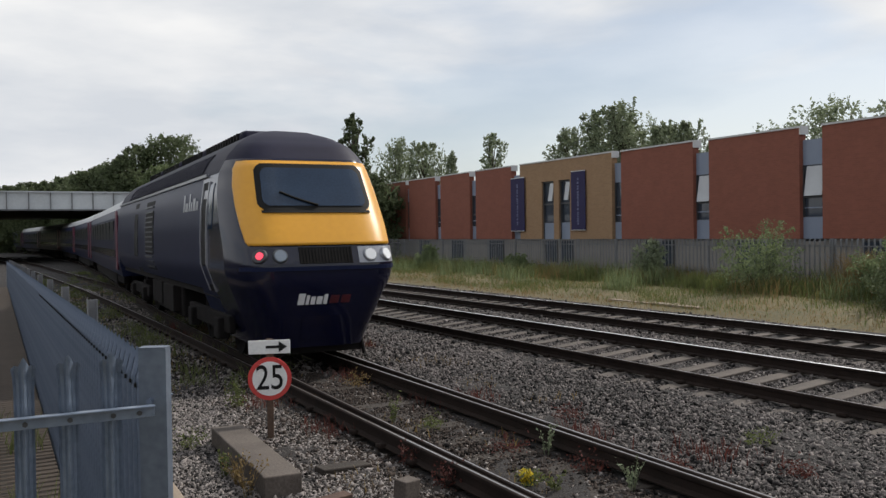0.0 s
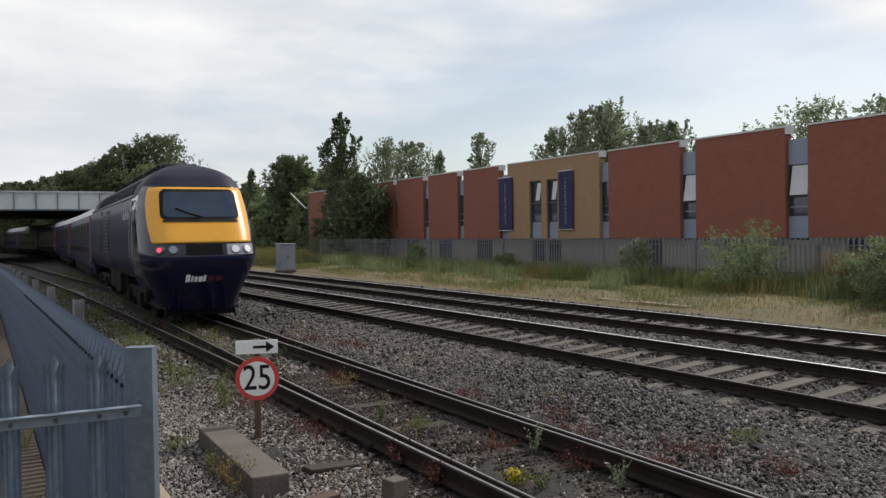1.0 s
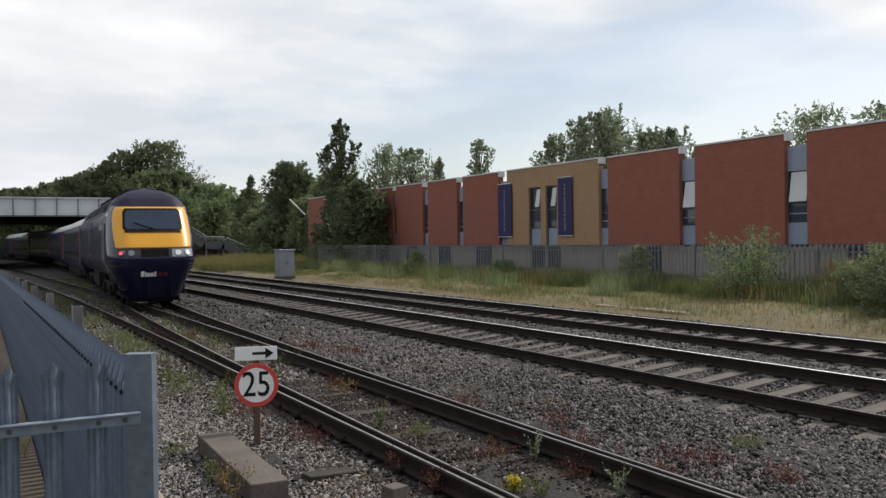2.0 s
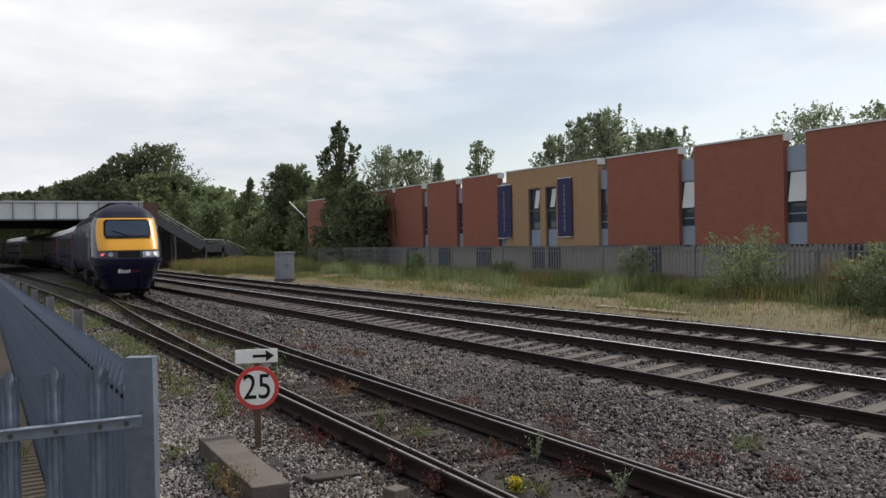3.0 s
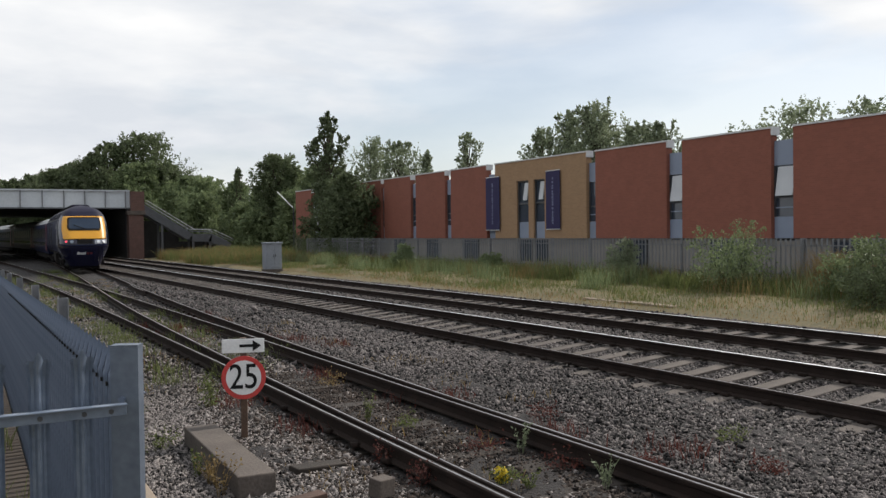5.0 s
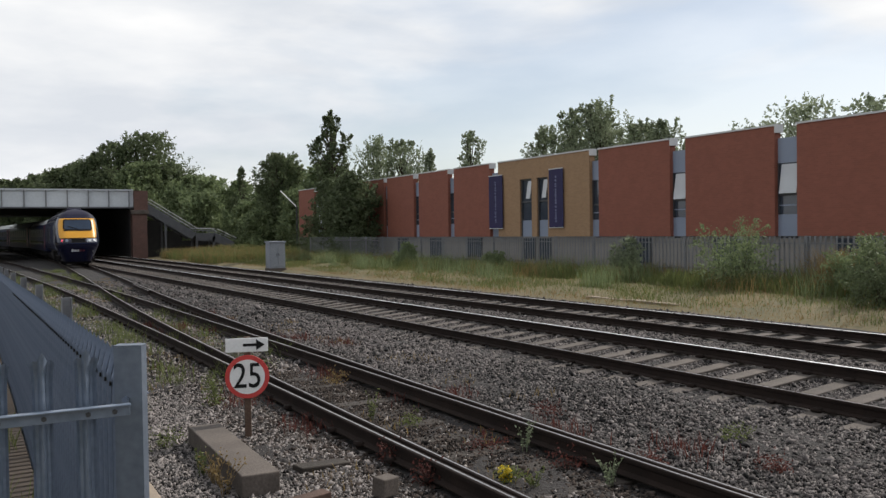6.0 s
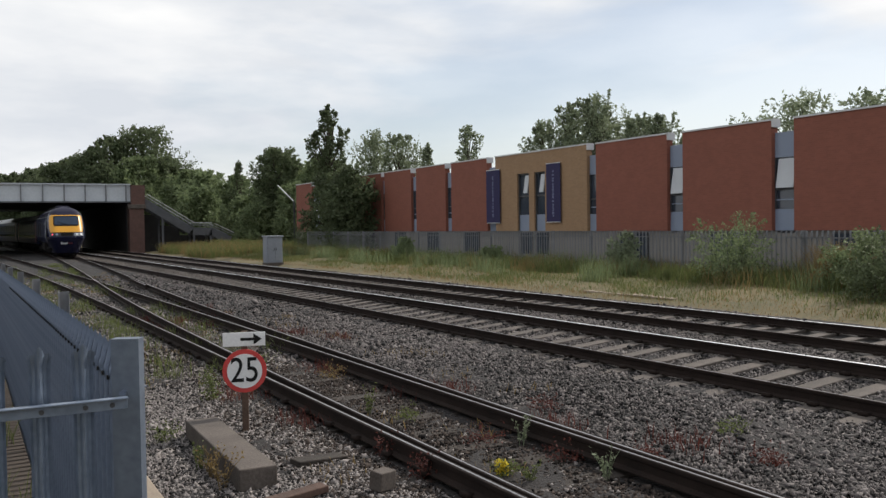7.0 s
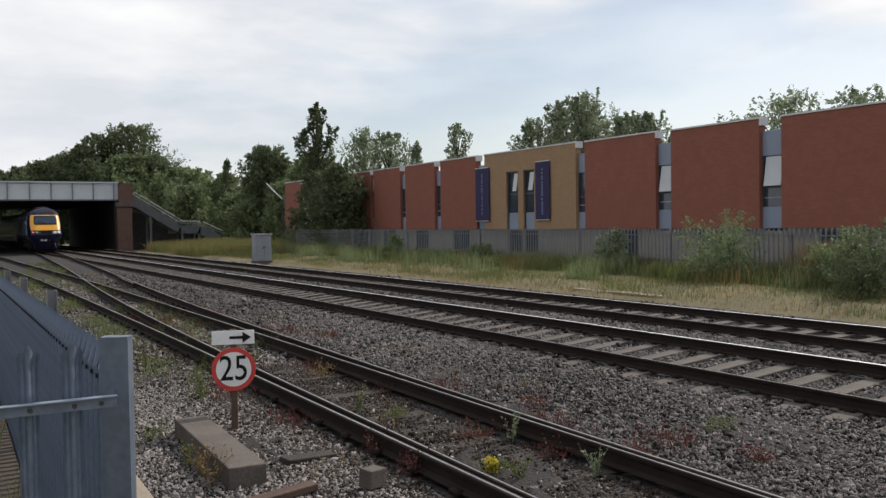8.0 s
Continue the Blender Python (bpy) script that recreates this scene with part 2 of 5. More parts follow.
# ---- mesh helpers ----
def link_mesh(name, verts, faces, mats, parent=None, label="", slots=None, smooth=False):
    me = bpy.data.meshes.new(name)
    me.from_pydata(verts, [], faces)
    for m in (mats if isinstance(mats, (list, tuple)) else [mats]):
        me.materials.append(m)
    if slots is not None:
        me.polygons.foreach_set("material_index", slots)
    if smooth:
        me.polygons.foreach_set("use_smooth", [True] * len(me.polygons))
    me.update()
    ob = new(name, me)
    if parent:
        ob.parent = parent
    return tagged(ob, label)


def part(name, bm, material, parent=None, label="", smooth=False):
    me = bpy.data.meshes.new(name)
    bmesh.ops.recalc_face_normals(bm, faces=bm.faces)
    bm.to_mesh(me)
    bm.free()
    me.materials.append(material)
    if smooth:
        me.polygons.foreach_set("use_smooth", [True] * len(me.polygons))
    ob = new(name, me)
    if parent:
        ob.parent = parent
    return tagged(ob, label)


def box(bm, x0, x1, y0, y1, z0, z1, bevel=0.0, turn=None):
    made = bmesh.ops.create_cube(bm, size=1.0)["verts"]
    m = Matrix.Translation(((x0 + x1) / 2, (y0 + y1) / 2, (z0 + z1) / 2)) @ Matrix.Diagonal((x1 - x0, y1 - y0, z1 - z0, 1))
    bmesh.ops.transform(bm, matrix=(turn @ m) if turn else m, verts=made)
    if bevel:
        edges = list({e for v in made for e in v.link_edges})
        bmesh.ops.bevel(bm, geom=edges, offset=bevel, segments=2, affect="EDGES", profile=0.5)


def boxes(*dims, bevel=0.0):
    bm = bmesh.new()
    for d in dims:
        box(bm, *d, bevel=bevel)
    return bm


def cylinder(bm, p, q, r0, r1=None, n=12):
    p, q = Vector(p), Vector(q)
    made = bmesh.ops.create_cone(bm, cap_ends=True, segments=n, radius1=r0, radius2=r0 if r1 is None else r1, depth=(q - p).length)["verts"]
    m = Matrix.Translation((p + q) / 2) @ (q - p).to_track_quat("Z", "Y").to_matrix().to_4x4()
    bmesh.ops.transform(bm, matrix=m, verts=made)


def rod(p, q, r0, r1=None, n=12):
    bm = bmesh.new()
    cylinder(bm, p, q, r0, r1, n)
    return bm


def thing(name, m, label, category, group="", kind=""):
    ob = new(name)
    ob.matrix_world = m
    return tagged(ob, label, category, group, kind)


# ---- the lines of the tracks: x at a distance y along them ----
def smooth_line(points, reach=7.0):
    xs, ys = zip(*points)
    grid = np.arange(-80.0, 330.0, 0.5)
    vals = np.interp(grid, xs, ys)
    k = np.exp(-0.5 * (np.arange(-40, 41) * 0.5 / reach) ** 2)
    vals = np.convolve(np.pad(vals, 40, mode="reflect", reflect_type="odd"), k / k.sum(), mode="valid")
    return lambda y: np.interp(y, grid, vals)


def mid_x(y):
    y = np.asarray(y, float)
    return 9.72 - 0.0205 * y - 0.0003 * np.clip(y - 70, 0, None) ** 2


branch_x = smooth_line([(-80, 4.42), (5, 4.42), (15, 4.53), (25, 4.78), (33, 5.15), (43, 5.7), (57, 6.35), (75, 7.05), (90, 7.38), (102, 7.3)]
                       + [(y, float(mid_x(y))) for y in range(112, 331, 6)], 4.0)
side_x = smooth_line([(-80, 4.42), (5, 4.35), (16, 4.28), (28, 4.1), (38, 3.88), (55, 3.2), (72, 2.6), (100, 1.0), (160, -4.5), (330, -22)], 4.0)


def cant_z(u):
    """Height of the canted main lines at u metres right of the middle track's centre."""
    return np.interp(u, [-2.2, -0.75, 0.75, 3.35, 4.85, 6.6], [-0.02, 0.0, 0.125, 0.0, 0.055, 0.0])


# ---- ground ----
def ground_z(x, y):
    base = np.interp(x, [-40, 0.9, 1.5, 16.8, 17.5, 20, 24, 40], [-0.1, -0.2, -0.55, -0.55, -0.24, -0.1, 0.1, 0.15])
    return base


def build_ground():
    xs = np.concatenate([np.linspace(-3000, -60, 14), np.linspace(-50, 60, 111), np.linspace(80, 3000, 14)])
    ys = np.concatenate([np.linspace(-1500, -40, 8), np.linspace(-30, 140, 86), np.linspace(160, 4500, 16)])
    gx, gy = np.meshgrid(xs, ys)
    shift = np.where(gy > 100, 0, mid_x(np.clip(gy, -40, 110)) - 9.5)
    gz = ground_z(gx - shift, gy)
    near = (np.abs(gx) < 60) & (gy < 140) & (gy > -30)
    rng = np.random.default_rng(3)
    gz = gz + np.where(near & (gx > 17.5), rng.normal(0, 0.03, gx.shape), 0)
    nx, ny = len(xs), len(ys)
    verts = np.stack([gx, gy, gz], -1).reshape(-1, 3)
    faces = [(j * nx + i, j * nx + i + 1, (j + 1) * nx + i + 1, (j + 1) * nx + i) for j in range(ny - 1) for i in range(nx - 1)]
    tagged(link_mesh("ground", verts.tolist(), faces, M_GROUND, smooth=True), "dry grassy earth beside the railway, green and straw coloured", "ground", kind="structure")


def bed_z(x, y):
    """Top of the ballast, by place."""
    u = x - mid_x(y)
    z = cant_z(u) - 0.205
    z = np.where(u < -1.5, np.interp(u, [-9, -7, -4.2, -3.2, -2.3, -1.5], [-0.22, -0.2, -0.2, -0.19, -0.16, -0.175]), z)
    v = x - branch_x(y)
    z = np.where((np.abs(v) < 1.5) & (u < -2.2), z - np.interp(np.abs(v), [0.0, 0.9, 1.5], [0.012, 0.012, 0.0]), z)
    return np.where(u > 6.1, np.interp(u, [6.1, 7.2, 8.1], [-0.19, -0.22, -0.4]), z)


def build_bed():
    xs = np.arange(-8.6, 8.3, 0.12)
    ys = np.concatenate([np.arange(-12, 30, 0.16), np.arange(30, 70, 0.6), np.arange(70, 260, 3.0)])
    gu, gy = np.meshgrid(xs, ys)
    gx = gu + mid_x(gy)
    rng = np.random.default_rng(5)
    gz = bed_z(gx, gy) + rng.normal(0, 0.009, gx.shape) + 0.015 * np.sin(gx * 2.1 + np.sin(gy * 0.7)) * np.sin(gy * 1.3)
    nx, ny = len(xs), len(ys)
    faces = [(j * nx + i, j * nx + i + 1, (j + 1) * nx + i + 1, (j + 1) * nx + i) for j in range(ny - 1) for i in range(nx - 1)]
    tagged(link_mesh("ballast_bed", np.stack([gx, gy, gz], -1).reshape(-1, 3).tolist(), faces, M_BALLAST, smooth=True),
           "ballast bed under the tracks, near black for the shaded gaps between stones", "ballast", kind="structure")


CUBE = np.array([(-1, -1, -1), (1, -1, -1), (1, 1, -1), (-1, 1, -1), (-1, -1, 1), (1, -1, 1), (1, 1, 1), (-1, 1, 1)], float)
SHARD = np.array([(1, 0, 0), (-1, 0, 0), (0, 1, 0), (0, -1, 0), (0, 0, 1), (0, 0, -1)], float)
SHARD_TRIS = np.array([(0, 2, 4), (2, 1, 4), (1, 3, 4), (3, 0, 4), (2, 0, 5), (1, 2, 5), (3, 1, 5), (0, 3, 5)])
QUADS = np.array([(0, 3, 2, 1), (4, 5, 6, 7), (0, 1, 5, 4), (1, 2, 6, 5), (2, 3, 7, 6), (3, 0, 4, 7)])


def quick_mesh(name, verts, quads, mat, label, category):
    """One mesh of many loose faces of one size, from arrays."""
    me = bpy.data.meshes.new(name)
    me.vertices.add(len(verts))
    me.vertices.foreach_set("co", np.asarray(verts, np.float32).ravel())
    me.loops.add(quads.size)
    me.loops.foreach_set("vertex_index", quads.ravel().astype(np.int32))
    me.polygons.add(len(quads))
    me.polygons.foreach_set("loop_start", np.arange(0, quads.size, quads.shape[1], dtype=np.int32))
    me.update(calc_edges=True)
    me.validate()
    me.materials.append(mat)
    return tagged(new(name, me), label, category, kind="stuff")


def turns(rng, n):
    q = rng.normal(size=(n, 4))
    q /= np.linalg.norm(q, axis=1)[:, None]
    w, x, y, z = q.T
    return np.stack([1 - 2 * (y * y + z * z), 2 * (x * y - z * w), 2 * (x * z + y * w), 2 * (x * y + z * w), 1 - 2 * (x * x + z * z), 2 * (y * z - x * w),
                     2 * (x * z - y * w), 2 * (y * z + x * w), 1 - 2 * (x * x + y * y)], 1).reshape(n, 3, 3)


def stones(name, seed, count, x0, x1, y0, y1, size, mat, label, keep=None, power=1.0):
    rng = np.random.default_rng(seed)
    x = rng.uniform(x0, x1, count)
    y = y0 + (y1 - y0) * rng.uniform(0, 1, count) ** power
    if keep is not None:
        ok = keep(x, y)
        x, y = x[ok], y[ok]
    n = len(x)
    s = size * rng.lognormal(0, 0.3, n)
    local = (SHARD[None] * rng.uniform(0.75, 1.45, (n, 6, 1)) + rng.normal(0, 0.3, (n, 6, 3))) * (s[:, None, None] * rng.uniform(0.6, 1.3, (n, 1, 3)))
    verts = np.einsum("nij,nkj->nki", turns(rng, n), local)
    verts += np.stack([x, y, bed_z(x, y) + rng.uniform(-0.3, 0.55, n) * s], 1)[:, None]
    tris = SHARD_TRIS[None] + 6 * np.arange(n)[:, None, None]
    return quick_mesh(name, verts.reshape(-1, 3), tris.reshape(-1, 3), mat, label, "stones")


def off_rails(x, y):
    """True where no sleeper of the main lines or rail lies."""
    u = x - mid_x(y)
    ok = np.ones(len(x), bool)
    stray = np.random.default_rng(2).uniform(0, 1, len(x)) < np.interp(u, [-1.3, 1.3], [0.22, 0.06])
    for c in (0.0, 4.1):
        near_main = np.abs(u - c) < 1.3
        ph = (y + 0.03 * (u - c)) % 0.66
        ok &= stray | ~(near_main & (ph > 0.17) & (ph < 0.41) & (np.abs(u - c) < 1.28))
        for r in (-0.752, 0.752):
            ok &= np.abs(u - c - r) > 0.09
    for f in (branch_x, side_x):
        for r in (-0.752, 0.752):
            ok &= np.abs(x - f(y) - r) > 0.1
    return ok


# ---- rails and sleepers ----
RAIL = [(-0.07, -0.159), (0.07, -0.159), (0.07, -0.148), (0.012, -0.125), (0.01, -0.05), (0.034, -0.036), (0.036, -0.008), (0.028, -0.001), (0.010, 0.0), (-0.010, 0.0), (-0.028, -0.001), (-0.036, -0.008), (-0.034, -0.036), (-0.01, -0.05), (-0.012, -0.125), (-0.07, -0.148)]


def rail(fx, fz, y0, y1, parent, blade=None, label="", shiny=(8,)):
    ys = np.concatenate([np.arange(y0, min(y1, 40), 1.0), np.arange(max(y0, 40), y1 + 0.1, 4.0)])
    verts, faces, slots, n = [], [], [], len(RAIL)
    for y in ys:
        thin = 1.0 if blade is None else float(np.interp(y, [2, 16], [blade, 1.0]))
        x, z = float(fx(y)), float(fz(y))
        verts += [(x + a * thin, y, z + b) for a, b in RAIL]
    for j in range(len(ys) - 1):
        for i in range(n):
            k = (i + 1) % n
            faces.append((j * n + i, j * n + k, (j + 1) * n + k, (j + 1) * n + i))
            slots.append(1 if i in shiny else 0)
    faces += [tuple(range(n))[::-1], tuple((len(ys) - 1) * n + i for i in range(n))]
    slots += [0, 0]
    return link_mesh("rail", verts, faces, [M_RUST, M_STEEL if len(shiny) > 1 else M_STEEL_DULL], parent, label, slots)


def sleeper_mesh(name, length, width, depth, mat):
    bm = bmesh.new()
    h = length / 2
    box(bm, -h, h, -width / 2, width / 2, -depth, 0, bevel=0.012)
    me = bpy.data.meshes.new(name)
    bm.to_mesh(me)
    bm.free()
    me.materials.append(mat)
    return me


def lay_sleepers(track, fx, y0, y1, pitch, me, lift, seed, tilt=0.0):
    rng = random.Random(seed)
    y = y0
    while y < y1:
        ob = new("sleeper", me)
        slope = math.degrees(math.atan(float(fx(y + 1) - fx(y - 1)) / 2))
        ob.parent = track
        ob.matrix_basis = pose(float(fx(y)) + rng.uniform(-0.015, 0.015), y, lift + rng.uniform(-0.008, 0.006), 0, -tilt, -slope + rng.uniform(-0.5, 0.5))
        y += pitch


def fastenings(track, fx, fz, y0, y1, pitch, offsets, mat):
    """Rail clips and chairs, one pair at every sleeper."""
    verts, quads = [], []
    base = 0
    y = y0
    while y < y1:
        for o in offsets:
            for side in (-1, 1):
                x, z = float(fx(y)) + o + side * 0.085, float(fz(y, o)) - 0.15
                verts.append(CUBE * (0.035, 0.06, 0.022) + (x, y, z))
                quads.append(QUADS + base)
                base += 8
        y += pitch
    ob = quick_mesh("fastening", np.concatenate(verts), np.concatenate(quads), mat, "", "")
    ob.parent = track


def build_tracks():
    deep = sleeper_mesh("concrete_sleeper", 2.5, 0.25, 0.2, M_SLEEPER)
    wood = sleeper_mesh("timber_sleeper", 2.6, 0.25, 0.14, M_TIMBER)
    for n, c in enumerate((0.0, 4.1)):
        tr = thing("railway_track", Matrix(), "running line with bright rails on pale concrete sleepers" if n == 0 else "further running line on concrete sleepers beside the dry grass verge", "railway track", "main lines")
        drop = (0.125, 0.055)[n]
        tilt = math.degrees(math.atan(drop / 1.5))
        for o in (-0.752, 0.752):
            # only right-hand rails get the wide light top, drawn as a sunlit highlight
            rail(lambda y, o=o: mid_x(y) + c + o, lambda y, o=o: float(cant_z(c + o)), -20, 300, tr, shiny=(7, 8, 9) if o > 0 else (8,))
        lay_sleepers(tr, lambda y: mid_x(y) + c, -1.71, 118, 0.66, deep, -0.165 + drop / 2, 11 + n, tilt)
        fastenings(tr, lambda y: mid_x(y) + c, lambda y, o: float(cant_z(c + o)), -1.71, 45, 0.66, (-0.752, 0.752), M_RUST)
    flat = lambda y: 0.0
    blend = lambda y, o=0.0: float(np.interp(y, [60, 105], [0.0, 0.0625 + o * 0.083]))
    tr = thing("railway_track", Matrix(), "weed-grown turnout with paired rails on old dark timber sleepers", "railway track", "siding turnout")
    rail(lambda y: side_x(y) - 0.752, flat, -20, 120, tr)
    rail(lambda y: branch_x(y) + 0.752, lambda y: blend(y, 0.752), -20, 118, tr)
    rail(lambda y: np.maximum(branch_x(y) - 0.752, side_x(y) - 0.752 + 0.07), lambda y: blend(y, -0.752), -12, 118, tr, 0.8)
    rail(lambda y: np.minimum(side_x(y) + 0.752, branch_x(y) + 0.752 - 0.07), flat, -12, 120, tr, 0.8)
    # check rails beside the crossing
    rail(lambda y: side_x(y) - 0.752 + 0.12, flat, 33, 39, tr)
    rail(lambda y: branch_x(y) + 0.752 - 0.12, flat, 33, 39, tr)
    lay_sleepers(tr, lambda y: (branch_x(y) + side_x(y)) / 2, -3.6, 112, 0.74, wood, -0.203, 21)
    fastenings(tr, side_x, lambda y, o: 0.0, -3.6, 30, 0.74, (-0.752,), M_RUST)
    fastenings(tr, branch_x, lambda y, o: 0.0, -3.6, 30, 0.74, (0.752,), M_RUST)


# ---- the building beyond the far fence ----
WALL_X, LOW_Z, TOP_Z = 27.8, 1.63, 6.0


def build_college():
    b = thing("college_building", Matrix(), "long flat-roofed building in red and buff brick bays", "building")
    part("lower_wall", boxes((28.0, 28.3, -6, 66, -0.3, LOW_Z), (28.0, 28.3, 71, 80, -0.3, LOW_Z)), M_RENDER, b, "grey-buff lower wall")
    part("roof", boxes((28.1, 44, -6, 66, 5.2, 5.45), (28.1, 44, 71, 80, 5.2, 5.45)), M_ROOF, b, "flat grey roof")
    part("back_wall", boxes((43.7, 44, -6, 80, -0.3, 5.2)), M_RENDER, b)
    bays = [(-5.5, -0.6, 0), (0.4, 5.2, 0), (6.2, 10.7, 0), (11.7, 16.6, 0), (17.6, 22.67, 0), (23.72, 28.53, 0), (29.5, 34.52, 0), (35.25, 43.9, 1), (44.85, 49.25, 0), (50.05, 54.25, 0), (55.05, 59.45, 0), (60.0, 65.5, 0), (75.0, 79.2, 0)]
    for y0, y1, buff in bays:
        top = TOP_Z - 0.006 * max(0, 36 - y0)
        slots = [(40.42, 41.6), (38.88, 39.92)] if buff else []
        if buff:
            dims = [(27.8, 28.15, y0, 38.88, LOW_Z, top), (27.8, 28.15, 39.92, 40.42, LOW_Z, 4.88), (27.8, 28.15, 41.6, y1, LOW_Z, top), (27.8, 28.15, 38.88, 41.6, 4.88, top)]
        else:
            dims = [(27.8, 28.15, y0, y1, LOW_Z, top)]
        panel = part("brick_panel", boxes(*dims), M_BUFF if buff else M_BRICK, b, "buff brick bay" if buff else "")
        part("coping", boxes((27.76, 28.2, y0 - 0.02, y1 + 0.02, top, top + 0.07)), M_COPING, panel, "pale coping strip")
        part("coping_end", boxes((27.77, 28.2, y0 - 0.1, y0 - 0.021, top - 0.26, top + 0.075)), M_COPING, panel, "white coping end block")
        low = slots if buff else [(y0 + 0.30 * (y1 - y0), y0 + 0.68 * (y1 - y0))]
        for s0, s1 in low:
            w = part("low_window", boxes((27.95, 27.995, s0, s1, 0.35, 1.5)), M_GLASS, b, "dark low window behind the fence")
            part("window_frame", boxes((27.93, 27.994, s0 - 0.06, s0 - 0.001, 0.3, 1.56), (27.93, 27.994, s1 + 0.001, s1 + 0.06, 0.3, 1.56), (27.93, 27.994, s0, s1, 1.501, 1.56), (27.93, 27.949, (s0 + s1) / 2 - 0.03, (s0 + s1) / 2 + 0.03, 0.35, 1.5)), M_FRAME, w)
        for s0, s1 in slots:
            w = part("window", boxes((28.0, 28.06, s0, s1, 2.55, 4.88)), M_GLASS, b, "dark tall window slot")
            part("window_frame", boxes((27.9, 28.05, s0, s0 + 0.07, LOW_Z, 4.88), (27.9, 28.05, s1 - 0.07, s1, LOW_Z, 4.88), (27.9, 28.05, s0 + 0.07, s1 - 0.07, 3.55, 3.64), (27.9, 28.05, s0 + 0.07, s1 - 0.07, 4.8, 4.88)), M_FRAME, w)
            part("spandrel", boxes((27.94, 28.06, s0 + 0.07, s1 - 0.07, LOW_Z, 2.54)), M_PANEL, w, "pale grey infill panel")
            vent = Matrix.Translation((27.93, 0, 4.75)) @ Matrix.Rotation(radians(9), 4, "Y")
            bm = bmesh.new()
            box(bm, -0.02, 0.02, s0 + 0.12, s0 + 0.5, -1.0, 0, turn=vent)
            part("opening_pane", bm, M_PALE_PANE, w, "tilted open vent with pale glass")
    for (_, y0, _), (y1, _, _) in zip(bays[:-2], bays[1:-1]):
        w = part("window", boxes((28.05, 28.1, y0, y1, 2.48, 3.2)), M_GLASS, b, "window slot between brick bays")
        part("upper_panel", boxes((28.0, 28.09, y0, y1, 4.48, 5.45)), M_PANEL, w, "grey-blue panel")
        part("lower_panel", boxes((28.0, 28.09, y0, y1, LOW_Z - 0.1, 2.47)), M_PANEL, w, "grey-blue panel")
        part("upper_glass", boxes((28.05, 28.1, y0, y1, 3.28, 4.47)), M_GLASS, w)
        if y0 < 30:
            bm = bmesh.new()
            box(bm, -0.015, 0.015, y0 + 0.08, y1 - 0.16, -1.15, 0, turn=Matrix.Translation((28.04, 0, 4.42)) @ Matrix.Rotation(radians(9), 4, "Y"))
            part("opening_pane", bm, M_PALE_PANE, w, "pale tilted window pane")
        part("window_frame", boxes((27.98, 28.1, y0, y0 + 0.06, 2.48, 4.47), (27.98, 28.1, y1 - 0.06, y1, 2.48, 4.47), (27.98, 28.1, y0 + 0.06, y1 - 0.06, 3.2, 3.28)), M_FRAME, w)
        part("transom", boxes((28.0, 28.049, y0 + 0.061, y1 - 0.061, 2.8, 2.85)), M_PANEL, w)
    end = part("end_window", boxes((27.95, 28.1, 73.4, 74.9, LOW_Z, 5.2)), M_PANEL, b, "pale window strip beside the far bay")
    part("pane", boxes((27.9, 27.949, 73.6, 74.7, 2.6, 4.4)), M_PALE_PANE, end, "pale pane")
    for s0, s1 in ((43.27, 44.77), (37.35, 38.61)):
        ban = thing("banner", pose(27.7, (s0 + s1) / 2, 3.68), "navy hanging banner with a pale vertical line of print", "banner", "banners on the building")
        h = (s1 - s0) / 2
        part("cloth", boxes((-0.012, 0.012, -h, h, -1.57, 1.57)), M_BANNER, ban)
        rnd = random.Random(int(s0))
        z = 1.2
        while z > -1.2:
            k = rnd.uniform(0.06, 0.13)
            part("print_bar", boxes((-0.02, -0.013, -0.06, 0.05 + rnd.uniform(0, 0.05), z - k, z)), M_BANNER_TEXT, ban)
            z -= k + rnd.choice([0.03, 0.03, 0.09])
        for z in (1.57, -1.57):
            part("bracket", rod((0, -h, z), (0, h, z), 0.025, n=8), M_COPING, ban, "pale banner pole")
            part("stay", rod((0, 0, z), (0.12, 0, z), 0.02, n=8), M_COPING, ban)


# ---- palisade fences ----
def pale_mesh(name, height, width, mat, splay=0.018, point=1.0):
    """A W-section steel pale whose head splays into a tall rounded spike between two lobes."""
    w = width / 2
    prof = [(-1.0, 0.002), (-0.72, 0.011), (-0.42, 0.007), (-0.2, -0.007), (0.0, -0.011), (0.2, -0.007), (0.42, 0.007), (0.72, 0.011), (1.0, 0.002)]
    cut = [0.036, 0.028, 0.032, 0.012, 0.0, 0.012, 0.032, 0.028, 0.036]
    rows = [(0, 0, 1.0), (height - 0.12, 0, 1.0), (height - 0.075 * point, -0.2 * splay, 1.06), (height - 0.045 * point, -0.65 * splay, 1.2 / point)]
    verts, faces, n = [], [], len(prof)
    for z, y, f in rows:
        verts += [(a * w * f, b + y, z) for a, b in prof]
    verts += [(a * w * 1.22 / point, b - splay, height - c * point) for (a, b), c in zip(prof, cut)]
    for k in range(len(rows)):
        for i in range(n - 1):
            faces.append((k * n + i, k * n + i + 1, (k + 1) * n + i + 1, (k + 1) * n + i))
    m = len(verts)
    verts += [(x, y + 0.004, z) for x, y, z in verts]
    faces += [tuple(m + v for v in f[::-1]) for f in faces]
    me = bpy.data.meshes.new(name)
    me.from_pydata(verts, [], faces)
    me.materials.append(mat)
    me.update()
    return me


